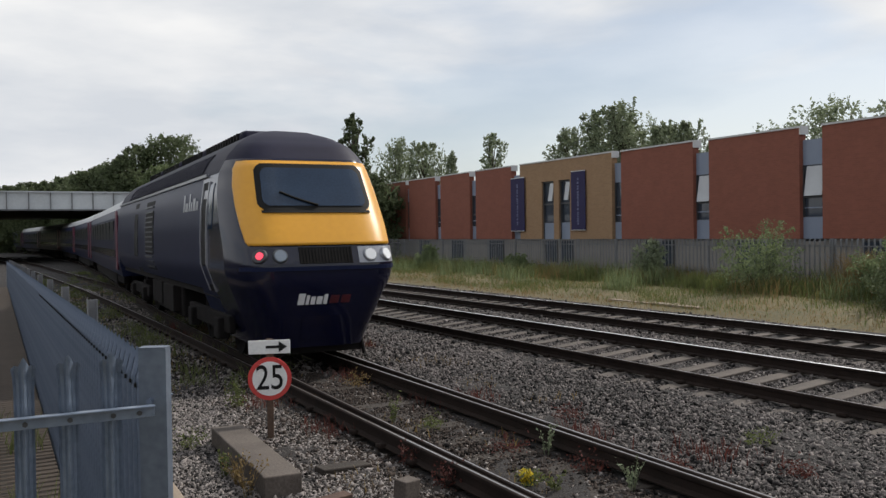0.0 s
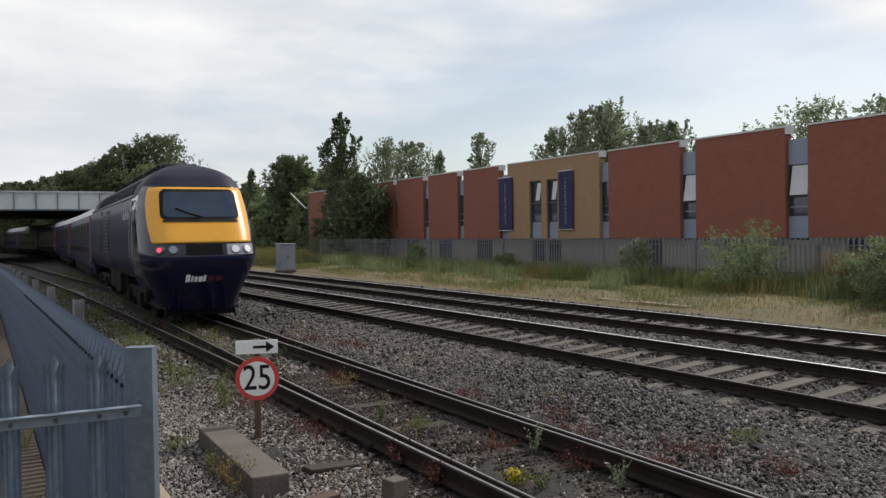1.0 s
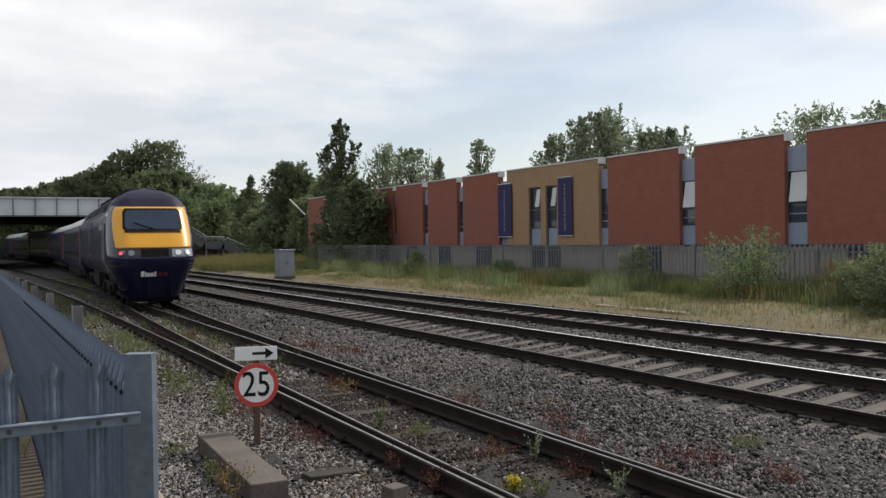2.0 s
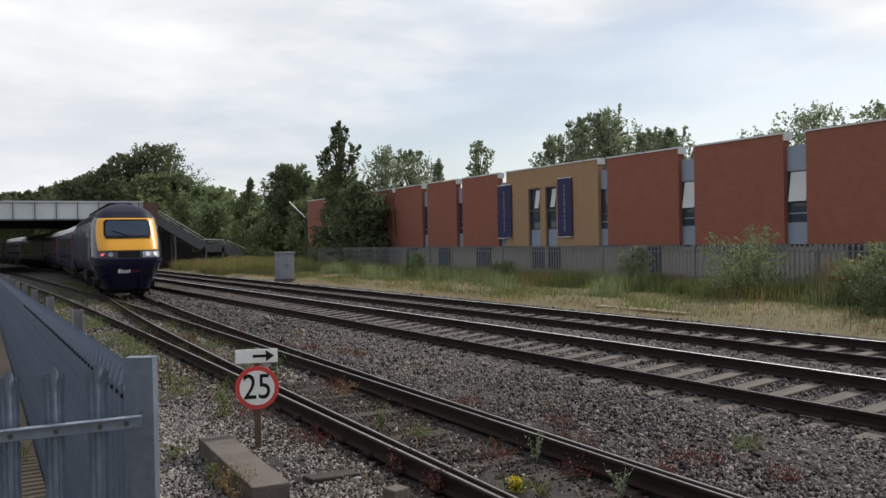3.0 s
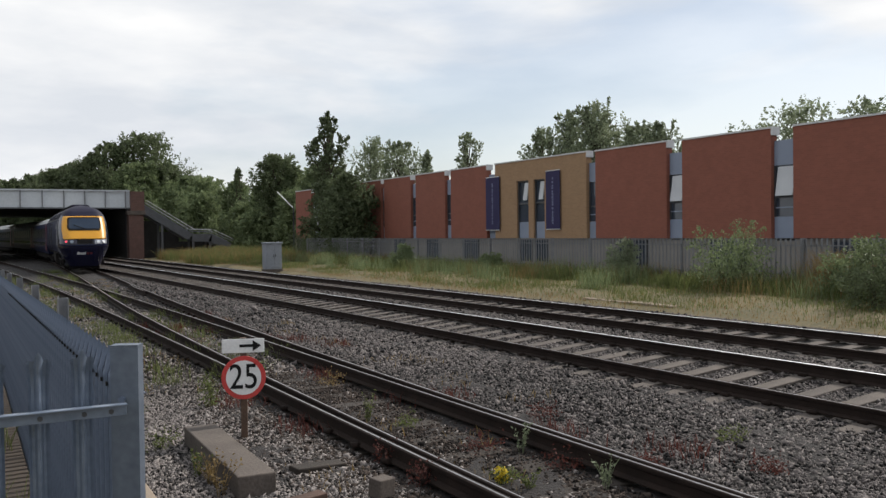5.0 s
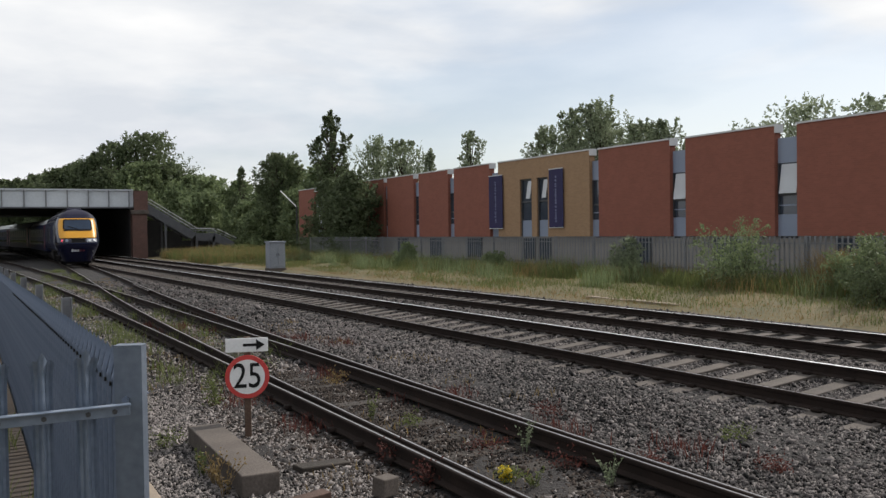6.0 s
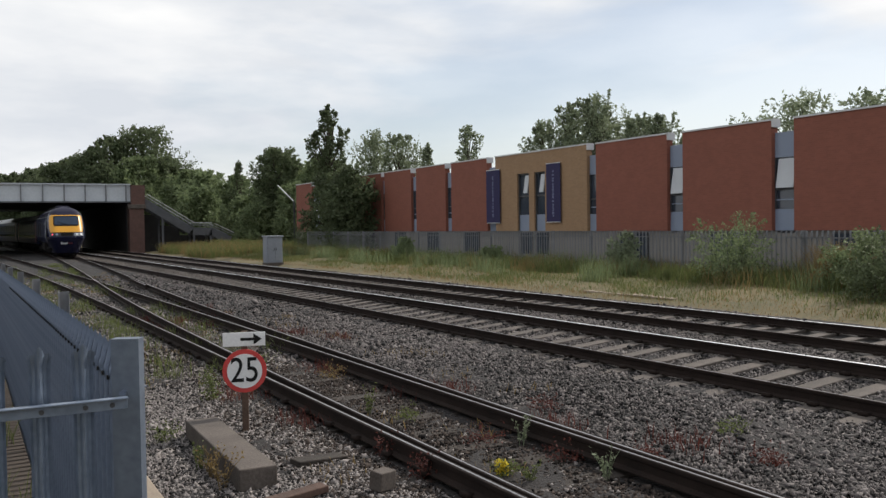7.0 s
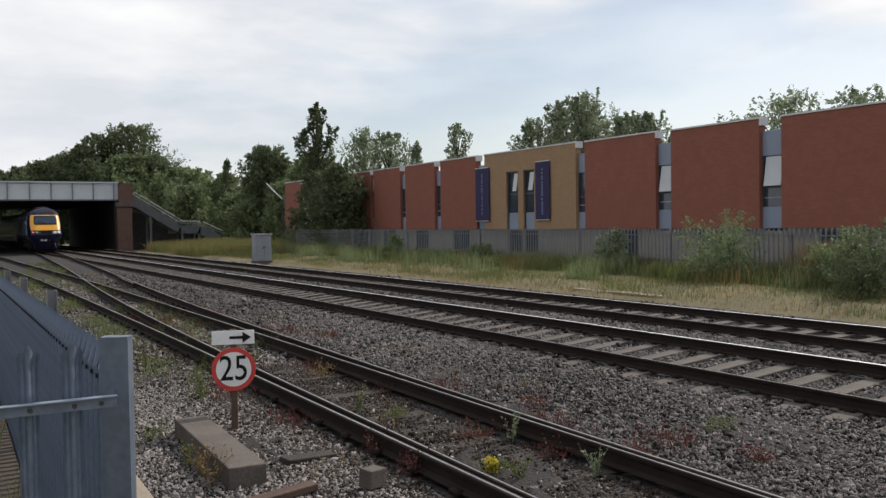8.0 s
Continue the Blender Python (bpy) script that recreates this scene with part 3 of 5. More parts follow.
def palisade(name, label, group, m, length, base, top, pitch, mat, posts, rails, first=0.1, width=0.068, pale_y=0.02, rail_y=-0.02, post_y=0.06, face=1, post_mat=None, post_rise=0.0, end=None, splay=0.018, point=1.0):
    """A run along local +x from the pose m."""
    f = thing(name, m, label, "fence", group)
    me = pale_mesh("pale", top - base, width, mat, splay, point)
    x = first
    count = 0
    while x < (end or length) and count < 300:
        ob = new("pale", me)
        ob.parent = f
        ob.matrix_basis = pose(x, pale_y, base, 0, 0, 0 if face > 0 else 180)
        x += pitch
        count += 1
    for z in rails:
        part("rail", boxes((0, length, rail_y - 0.004, rail_y + 0.004, z - 0.024, z + 0.012), (0, length, rail_y - 0.03, rail_y + 0.004, z + 0.0125, z + 0.018), bevel=0.002), mat, f, "angle-section rail")
    for px in posts:
        ptop = top - 0.01 + post_rise
        part("post", boxes((px - 0.05, px + 0.05, post_y - 0.033, post_y - 0.027, base, ptop), (px - 0.05, px + 0.05, post_y + 0.027, post_y + 0.033, base, ptop), (px - 0.004, px + 0.004, post_y - 0.027, post_y + 0.027, base, ptop)), post_mat or mat, f, "I-section post")
    return f


def build_near_fence():
    # the run across, then the long run beside the siding
    f = palisade("palisade_fence", "galvanised steel palisade fence run across the path end", "near fence", pose(-2.42, 3.13, 0), 2.9, -0.2, 1.645, 0.134, M_GALV_SKYLIT, [0.15], [0.2, 1.437], first=2.766 - 0.134 * 19, width=0.062, end=2.8)
    for x in [2.85] + [2.766 - 0.134 * k for k in range(7)]:
        part("bolt", rod((x, -0.03, 1.43), (x, -0.022, 1.43), 0.009, n=6), M_FRAME, f, "dark bolt head")
    g = palisade("palisade_fence", "long galvanised steel palisade fence beside the siding", "near fence", pose(0.53, 3.3, 0, 0, 0, 90) @ Matrix.Rotation(radians(0.75), 4, "Y"), 44, -0.2, 1.575, 0.15, M_GALV, [0.7 + 2.65 * k for k in range(1, 16)], [-0.16, 1.43], first=0.12, pale_y=0.012, rail_y=-0.02, post_y=-0.085, face=-1, post_mat=M_GALV_DULL, post_rise=0.07, splay=-0.024, point=1.45)
    bolt = bpy.data.meshes.new("bolt")
    bm = boxes((-0.008, 0.008, -0.004, 0.004, -0.008, 0.008))
    bm.to_mesh(bolt)
    bm.free()
    bolt.materials.append(M_BLACK)
    for k in range(60):
        ob = new("bolt", bolt)
        ob.parent = g
        ob.matrix_basis = pose(0.12 + 0.15 * k, 0.028, 1.43)
    p = thing("fence_post", pose(0.5, 3.2, -0.2, 0, 0, -26), "square-topped galvanised corner post of the fence", "fence post")
    part("front_flange", boxes((-0.05, 0.045, -0.03, -0.022, 0, 1.835)), M_GALV_POST, p)
    part("rear_flange", boxes((-0.05, 0.045, 0.022, 0.03, 0, 1.835)), M_GALV_POST, p)
    part("web", boxes((0.037, 0.045, -0.0219, 0.0219, 0, 1.835)), M_GALV_POST, p)
    part("cap", boxes((-0.05, 0.045, -0.03, 0.03, 1.836, 1.842)), M_GALV_POST, p)
    part("bolt", rod((-0.01, -0.045, 1.655), (-0.01, -0.03, 1.655), 0.012, n=6), M_GALV, p, "bolt head")
    tagged(part("path_edging", boxes((0.75, 1.38, -6, 60, -0.5, -0.15), bevel=0.015), M_KERB), "sandy concrete edging along the fence foot", "edging", kind="structure")
    deck = thing("boarded_walkway", Matrix(), "weathered brown timber boarded walkway behind the fence", "walkway")
    me = sleeper_mesh("board", 3.46, 0.135, 0.06, M_BOARD)
    for k in range(270):
        ob = new("board", me)
        ob.parent = deck
        ob.matrix_basis = pose(-1.24, 3.7 + 0.148 * k, -0.1, 0, 0, 0)


def build_unseen_wall():
    # added out of view, dark, to tone down reflections in the train side
    tagged(part("wall_west", boxes((-8.3, -8.0, -30, 84, -0.3, 2.6)), M_OLDBRICK_SIDE), "unseen plain dark wall added to shape the train's reflections", "wall", kind="structure")


def build_far_fence():
    palisade("palisade_fence", "weathered steel palisade fence overgrown with grass", "far fence", pose(24.0, 66, 0, 0, 0, -90), 58, 0.0, 1.7, 0.2, M_GALV_DULL, [2.75 * k for k in range(21)], [0.5, 1.45], width=0.07, face=-1)


# ---- small things beside the siding ----
def text_mesh(body, size, depth):
    cu = bpy.data.curves.new("figures", "FONT")
    cu.offset = 0.0015
    cu.body, cu.size, cu.extrude, cu.align_x, cu.align_y = body, size, depth, "CENTER", "CENTER"
    ob = new("figures", cu)
    bpy.context.view_layer.update()
    me = bpy.data.meshes.new_from_object(ob.evaluated_get(bpy.context.evaluated_depsgraph_get()))
    bpy.data.objects.remove(ob)
    return me


def build_sign():
    s = thing("speed_sign", pose(2.66, 9.35, -0.25, 0, 0, -17), "round white 25 speed sign with red ring and arrow plate", "speed sign")
    part("post", boxes((-0.035, 0.035, -0.03, 0.03, 0, 1.15), bevel=0.006), M_POSTWOOD, s, "brown post")
    face = Matrix.Rotation(radians(90), 4, "X")
    bm = bmesh.new()
    cylinder(bm, (0, -0.045, 0.72), (0, -0.03, 0.72), 0.235, n=48)
    disc = part("ring", bm, M_SIGN_RED, s, "red ring disc")
    part("face", rod((0, -0.051, 0.72), (0, -0.046, 0.72), 0.187, n=48), M_SIGN_WHITE, disc, "white sign face")
    me = text_mesh("25", 0.40, 0.002)
    me.materials.append(M_BLACK)
    t = new("numeral", me)
    t.parent = s
    t.matrix_basis = Matrix.Translation((0.0, -0.054, 0.72)) @ face @ Matrix.Diagonal((0.78, 0.96, 1, 1))
    part("arrow_plate", boxes((-0.225, 0.225, -0.045, -0.03, 0.99, 1.14), bevel=0.003), M_SIGN_WHITE, s, "white arrow plate")
    bm = bmesh.new()
    box(bm, -0.04, 0.12, -0.05, -0.046, 1.05, 1.08)
    vs = [bm.verts.new(v) for v in ((0.10, -0.05, 1.005), (0.10, -0.05, 1.125), (0.19, -0.05, 1.065), (0.10, -0.046, 1.005), (0.10, -0.046, 1.125), (0.19, -0.046, 1.065))]
    for fc in ((0, 2, 1), (3, 4, 5), (0, 1, 4, 3), (1, 2, 5, 4), (2, 0, 3, 5)):
        bm.faces.new([vs[i] for i in fc])
    part("arrow", bm, M_BLACK, s, "black arrow pointing right")


def build_beam():
    b = tagged(part("concrete_beam", boxes((-0.165, 0.165, -1.1, 1.1, -0.11, 0.11), bevel=0.012), M_CONC), "weathered concrete beam lying on the ballast", "concrete beam")
    b.matrix_world = pose(2.17, 8.3, -0.12, 0, 0, -1.0)
    k = tagged(part("timber_block", boxes((-0.09, 0.09, -0.07, 0.07, -0.08, 0.08), bevel=0.01), M_CONC), "small pale block beside the rail", "block")
    k.matrix_world = pose(3.03, 6.6, -0.1, 3, 2, 20)
    for i, (x, y, a) in enumerate(((2.9, 7.75, 8), (3.1, 5.7, 5))):
        k = tagged(part("timber_offcut", boxes((-0.26, 0.26, -0.1, 0.1, -0.05, 0.05), bevel=0.012), M_TIMBER), "old dark timber sleeper end half sunk in ballast", "timber", "timber offcuts")
        k.matrix_world = pose(x, y, -0.2, 0, 3, a)
    k = tagged(part("timber_plank", boxes((-0.3, 0.3, -0.07, 0.07, -0.03, 0.03), bevel=0.008), M_PLANK), "rotten red-brown plank lying on the stones", "plank")
    k.matrix_world = pose(2.3, 6.75, -0.16, 0, -2, 12)


def build_barrier_pole():
    p = thing("barrier_pole", Matrix(), "thin white raised barrier pole by the trees", "barrier")
    part("arm", rod((26.8, 81.6, 6.1), (26.8, 77.1, 4.45), 0.05, n=8), M_COPING, p, "white sloping arm")
    part("stand", boxes((26.75, 26.85, 76.95, 77.05, 0, 4.5), bevel=0.01), M_FRAME, p, "dark thin stand")


def build_cabinet():
    c = thing("equipment_cabinet", pose(16.55, 51.6, -0.3), "pale grey trackside equipment cabinet on a concrete foot", "cabinet")
    part("foot", boxes((-0.52, 0.52, -0.5, 0.5, -0.05, 0.2)), M_CONC, c)
    part("body", boxes((-0.47, 0.47, -0.45, 0.45, 0.2, 1.75), bevel=0.02), M_CABINET, c)
    part("lid", boxes((-0.53, 0.53, -0.51, 0.51, 1.75, 1.84), bevel=0.02), M_CABINET, c)
    for x0, x1 in ((-0.43, -0.01), (0.01, 0.43)):
        d = part("door", boxes((x0, x1, -0.475, -0.45, 0.3, 1.68), bevel=0.008), M_CABINET, c)
        part("handle", boxes((x1 - 0.07 if x0 < 0 else x0 + 0.03, x1 - 0.03 if x0 < 0 else x0 + 0.07, -0.5, -0.475, 0.95, 1.1)), M_FRAME, d, "dark handle")
    part("side_door", boxes((-0.495, -0.47, -0.4, 0.4, 0.3, 1.68), bevel=0.008), M_CABINET, c)


def build_trough():
    t = thing("cable_trough", pose(17.95, 20.7, -0.3, 0, 0, 2), "pale concrete cable trough lids along the verge", "cable trough")
    for k in range(4):
        part("lid", boxes((-0.2, 0.2, -2.0 + k * 1.0, -1.02 + k * 1.0, 0, 0.12 + 0.01 * (k % 2)), bevel=0.012), M_KERB, t)


# ---- the road bridge and its steps ----
def build_bridge():
    y = 88.0
    b = thing("road_bridge", Matrix(), "road bridge of pale grey plate girders on brick piers", "bridge")
    part("girder", boxes((-14, 14.2, y, y + 0.12, 4.75, 6.3)), M_GIRDER, b, "pale grey plate girder")
    part("top_flange", boxes((-14, 14.2, y - 0.2, y + 0.32, 6.3, 6.42)), M_GIRDER, b)
    part("bottom_flange", boxes((-14, 14.2, y - 0.2, y + 0.32, 4.62, 4.75)), M_GIRDER_DARK, b)
    for k in range(16):
        x = -13.5 + 1.82 * k
        part("stiffener", boxes((x - 0.05, x + 0.05, y - 0.17, y, 4.75, 6.3)), M_GALV_DULL, b)
    # deck depth is assumed, made long so the space below stays dark
    part("deck", boxes((-14, 14.2, y + 0.32, y + 38, 4.7, 5.1)), M_BRIDGE_DARK, b, "very dark underside of the deck")
    part("far_girder", boxes((-14, 14.2, y + 38, y + 38.2, 4.6, 6.3)), M_GIRDER_DARK, b)
    p = part("pier", boxes((14.05, 15.4, y - 0.3, y + 0.9, -0.4, 4.05)), M_OLDBRICK, b, "old red brick pier")
    # shaded side of the pier, its shadow carried by the dark brick colour
    part("side_wall", boxes((14.02, 15.4, y + 0.9, y + 38, -0.4, 4.69)), M_OLDBRICK_SIDE, b, "sooty brick wall under the deck, darkened for the shade there")
    part("cap_stone", boxes((13.9, 15.55, y - 0.45, y + 0.9, 4.05, 4.45), bevel=0.03), M_CONC, p, "pale stone pier cap")
    part("parapet", boxes((14.2, 15.5, y - 0.3, y + 11.4, 4.7, 6.3), (14.2, 15.5, y - 0.3, y + 0.89, 4.451, 4.7)), M_OLDBRICK, p, "brick parapet end")
    # assumed abutment, run back dark to close in the space below
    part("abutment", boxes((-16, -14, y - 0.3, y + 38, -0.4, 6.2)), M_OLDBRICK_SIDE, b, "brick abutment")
    part("wing_wall", boxes((15.46, 17.4, y + 3.0, y + 3.4, -0.4, 3.5), (17.4, 19.4, y + 3.0, y + 3.4, -0.4, 2.4), (19.4, 23, y + 3.0, y + 3.4, -0.4, 1.4)), M_BRIDGE_DARK, b, "dark retaining wall")
    s = thing("stairway", Matrix(), "dark open footway steps with pale handrails beside the bridge", "stairs")
    pts = [(15.5, 5.05), (20.1, 2.15), (22.0, 2.1), (24.0, 1.15)]
    for (x0, z0), (x1, z1) in zip(pts[:-1], pts[1:]):
        ang = math.atan2(z1 - z0, x1 - x0)
        ln = math.hypot(x1 - x0, z1 - z0)
        t = Matrix.Translation((x0, 0, z0)) @ Matrix.Rotation(-ang, 4, "Y")
        for yy in (y + 0.1, y + 2.2):
            bm = bmesh.new()
            box(bm, 0, ln, yy - 0.05, yy + 0.05, -0.75, 0.02, turn=t)
            part("stringer", bm, M_GIRDER_DARK, s, "dark stringer")
            for h in (0.5, 0.28):
                bm = bmesh.new()
                box(bm, 0, ln, yy - 0.03, yy + 0.03, h - 0.03, h + 0.03, turn=t)
                part("handrail", bm, M_COPING if h > 0.4 else M_GALV_DULL, s, "pale handrail" if h > 0.4 else "")
            for k in range(int(ln // 1.2) + 1):
                f = k * 1.2 / ln
                x, z = x0 + f * (x1 - x0), z0 + f * (z1 - z0)
                part("baluster", boxes((x - 0.025, x + 0.025, yy - 0.025, yy + 0.025, z, z + 0.5)), M_GALV_DULL, s)
        if z0 - z1 > 0.3:
            n = int((z0 - z1) / 0.18)
            for k in range(n):
                x, z = x0 + (k + 0.5) / n * (x1 - x0), z0 - (k + 0.7) / n * (z0 - z1)
                part("tread", boxes((x - 0.15, x + 0.15, y + 0.15, y + 2.15, z - 0.3, z - 0.25)), M_GIRDER_DARK, s)
        else:
            part("landing", boxes((x0, x1, y + 0.15, y + 2.15, z1 - 0.3, z1 - 0.2)), M_GIRDER_DARK, s)
    for x, z in ((17.2, 3.2), (20.2, 1.4), (21.9, 1.4)):
        for yy in (y + 0.2, y + 2.1):
            part("leg", boxes((x - 0.1, x + 0.1, yy - 0.1, yy + 0.1, -0.4, z)), M_GIRDER_DARK, s)


# ---- the train ----
NOSE_Z = [0.30, 0.8, 1.3, 1.6, 1.9, 2.4, 3.25, 3.5, 3.67, 3.82, 3.91]
NOSE_Y = [0.42, 0.2, 0.04, 0.02, 0.14, 0.48, 1.0, 1.25, 1.6, 2.1, 2.8]
SIDE_Z = [0.30, 0.7, 1.05, 1.32, 1.5, 2.2, 2.75, 3.1, 3.35, 3.54, 3.71, 3.83, 3.91]
SIDE_W = [0.90, 1.04, 1.19, 1.31, 1.37, 1.37, 1.33, 1.25, 1.12, 0.95, 0.70, 0.42, 0.02]


def half_width(z):
    return float(np.interp(z, SIDE_Z, SIDE_W))


def nose_y(x, z):
    w = max(half_width(z), 0.05)
    return float(np.interp(z, NOSE_Z, NOSE_Y)) + 0.85 * min(1.0, abs(x) / w) ** 7 * float(np.interp(z, [0.3, 3.0, 3.7], [1.0, 1.0, 0.3]))


def nose_patch(cells, proud):
    """A curved plate lying on the nose: rows of (z, x0, x1)."""
    bm = bmesh.new()
    n = 21
    rows = []
    for off in (proud, proud - 0.03):
        for z, x0, x1 in cells:
            xs = [x0 + (x1 - x0) * (0.5 - 0.5 * math.cos(math.pi * i / (n - 1))) for i in range(n)]
            rows.append([bm.verts.new((x, nose_y(x, z) - off, z)) for x in xs])
    k = len(cells)
    for base in (0, k):
        for j in range(k - 1):
            for i in range(n - 1):
                a, b = rows[base + j], rows[base + j + 1]
                bm.faces.new((a[i], a[i + 1], b[i + 1], b[i]))
    for j in range(k - 1):
        for i in (0, n - 1):
            bm.faces.new((rows[j][i], rows[j + 1][i], rows[k + j + 1][i], rows[k + j][i]))
    for j in (0, k - 1):
        for i in range(n - 1):
            bm.faces.new((rows[j][i], rows[j][i + 1], rows[k + j][i + 1], rows[k + j][i]))
    return bm


def patch_rows(z0, z1, x0, x1, lean0=0.0, n=9, round_=0.0):
    out = []
    for i in range(n):
        f = i / (n - 1)
        cut = round_ * (max(0, 1 - f * 6) ** 2 + max(0, 1 - (1 - f) * 6) ** 2)
        out.append((z0 + (z1 - z0) * f, x0 + lean0 * f + cut, x1 - lean0 * f - cut))
    return out


def on_nose(x, z, r, proud, n=24, squash=1.0):
    """A round lamp lying on the nose."""
    bm = bmesh.new()
    slope = math.atan2(nose_y(x, z + 0.1) - nose_y(x, z - 0.1), 0.2)
    turn = math.atan2(nose_y(x + 0.05, z) - nose_y(x - 0.05, z), 0.1)
    m = Matrix.Translation((x, nose_y(x, z) - proud, z)) @ Matrix.Rotation(turn, 4, "Z") @ Matrix.Rotation(-slope, 4, "X") @ Matrix.Rotation(radians(90), 4, "X") @ Matrix.Diagonal((1, squash, 1, 1))
    made = bmesh.ops.create_cone(bm, cap_ends=True, segments=n, radius1=r, radius2=r * 0.85, depth=0.05)["verts"]
    bmesh.ops.transform(bm, matrix=m, verts=made)
    return bm


def side_plate(y0, y1, z0, z1, side, mat, parent, name, proud=0.012, label="", n=5):
    bm = bmesh.new()
    cols = []
    for off in (proud, -0.02):
        for i in range(n):
            z = z0 + (z1 - z0) * i / (n - 1)
            x = side * (half_width(z) + off)
            cols.append((bm.verts.new((x, y0, z)), bm.verts.new((x, y1, z))))
    for b in (0, n):
        for i in range(n - 1):
            bm.faces.new((cols[b + i][0], cols[b + i][1], cols[b + i + 1][1], cols[b + i + 1][0]))
    for i in range(n - 1):
        for e in (0, 1):
            bm.faces.new((cols[i][e], cols[i + 1][e], cols[n + i + 1][e], cols[n + i][e]))
    for i in (0, n - 1):
        bm.faces.new((cols[i][0], cols[i][1], cols[n + i][1], cols[n + i][0]))
    return part(name, bm, mat, parent, label)


WHEELS = []


def bogie(parent, y, base=2.6):
    f = part("bogie", boxes((-1.12, -1.0, y - base / 2 - 0.6, y + base / 2 + 0.6, 0.42, 0.72), (1.0, 1.12, y - base / 2 - 0.6, y + base / 2 + 0.6, 0.42, 0.72), (-1.0, 1.0, y - 0.25, y + 0.25, 0.45, 0.8), bevel=0.03), M_UNDER, parent, "grimy bogie frame")
    for s in (-1, 1):
        for d in (-base / 2, base / 2):
            part("axle_box", boxes((s * 1.12 - 0.1, s * 1.12 + 0.1, y + d - 0.2, y + d + 0.2, 0.3, 0.66), bevel=0.03), M_UNDER, f)
    for d in (-base / 2, base / 2):
        bm = bmesh.new()
        cylinder(bm, (-0.78, 0, 0), (0.78, 0, 0), 0.09, n=10)
        for s in (-1, 1):
            cylinder(bm, (s * 0.69, 0, 0), (s * 0.81, 0, 0), 0.50, n=32)
            cylinder(bm, (s * 0.66, 0, 0), (s * 0.69, 0, 0), 0.53, n=32)
            for k in range(5):
                a = k * math.tau / 5
                cylinder(bm, (s * 0.81, 0.3 * math.cos(a), 0.3 * math.sin(a)), (s * 0.825, 0.3 * math.cos(a), 0.3 * math.sin(a)), 0.05, n=8)
        w = part("wheelset", bm, M_UNDER, parent, "steel wheelset")
        w.matrix_basis = pose(0, y + d, 0.51)
        WHEELS.append((w, y + d))


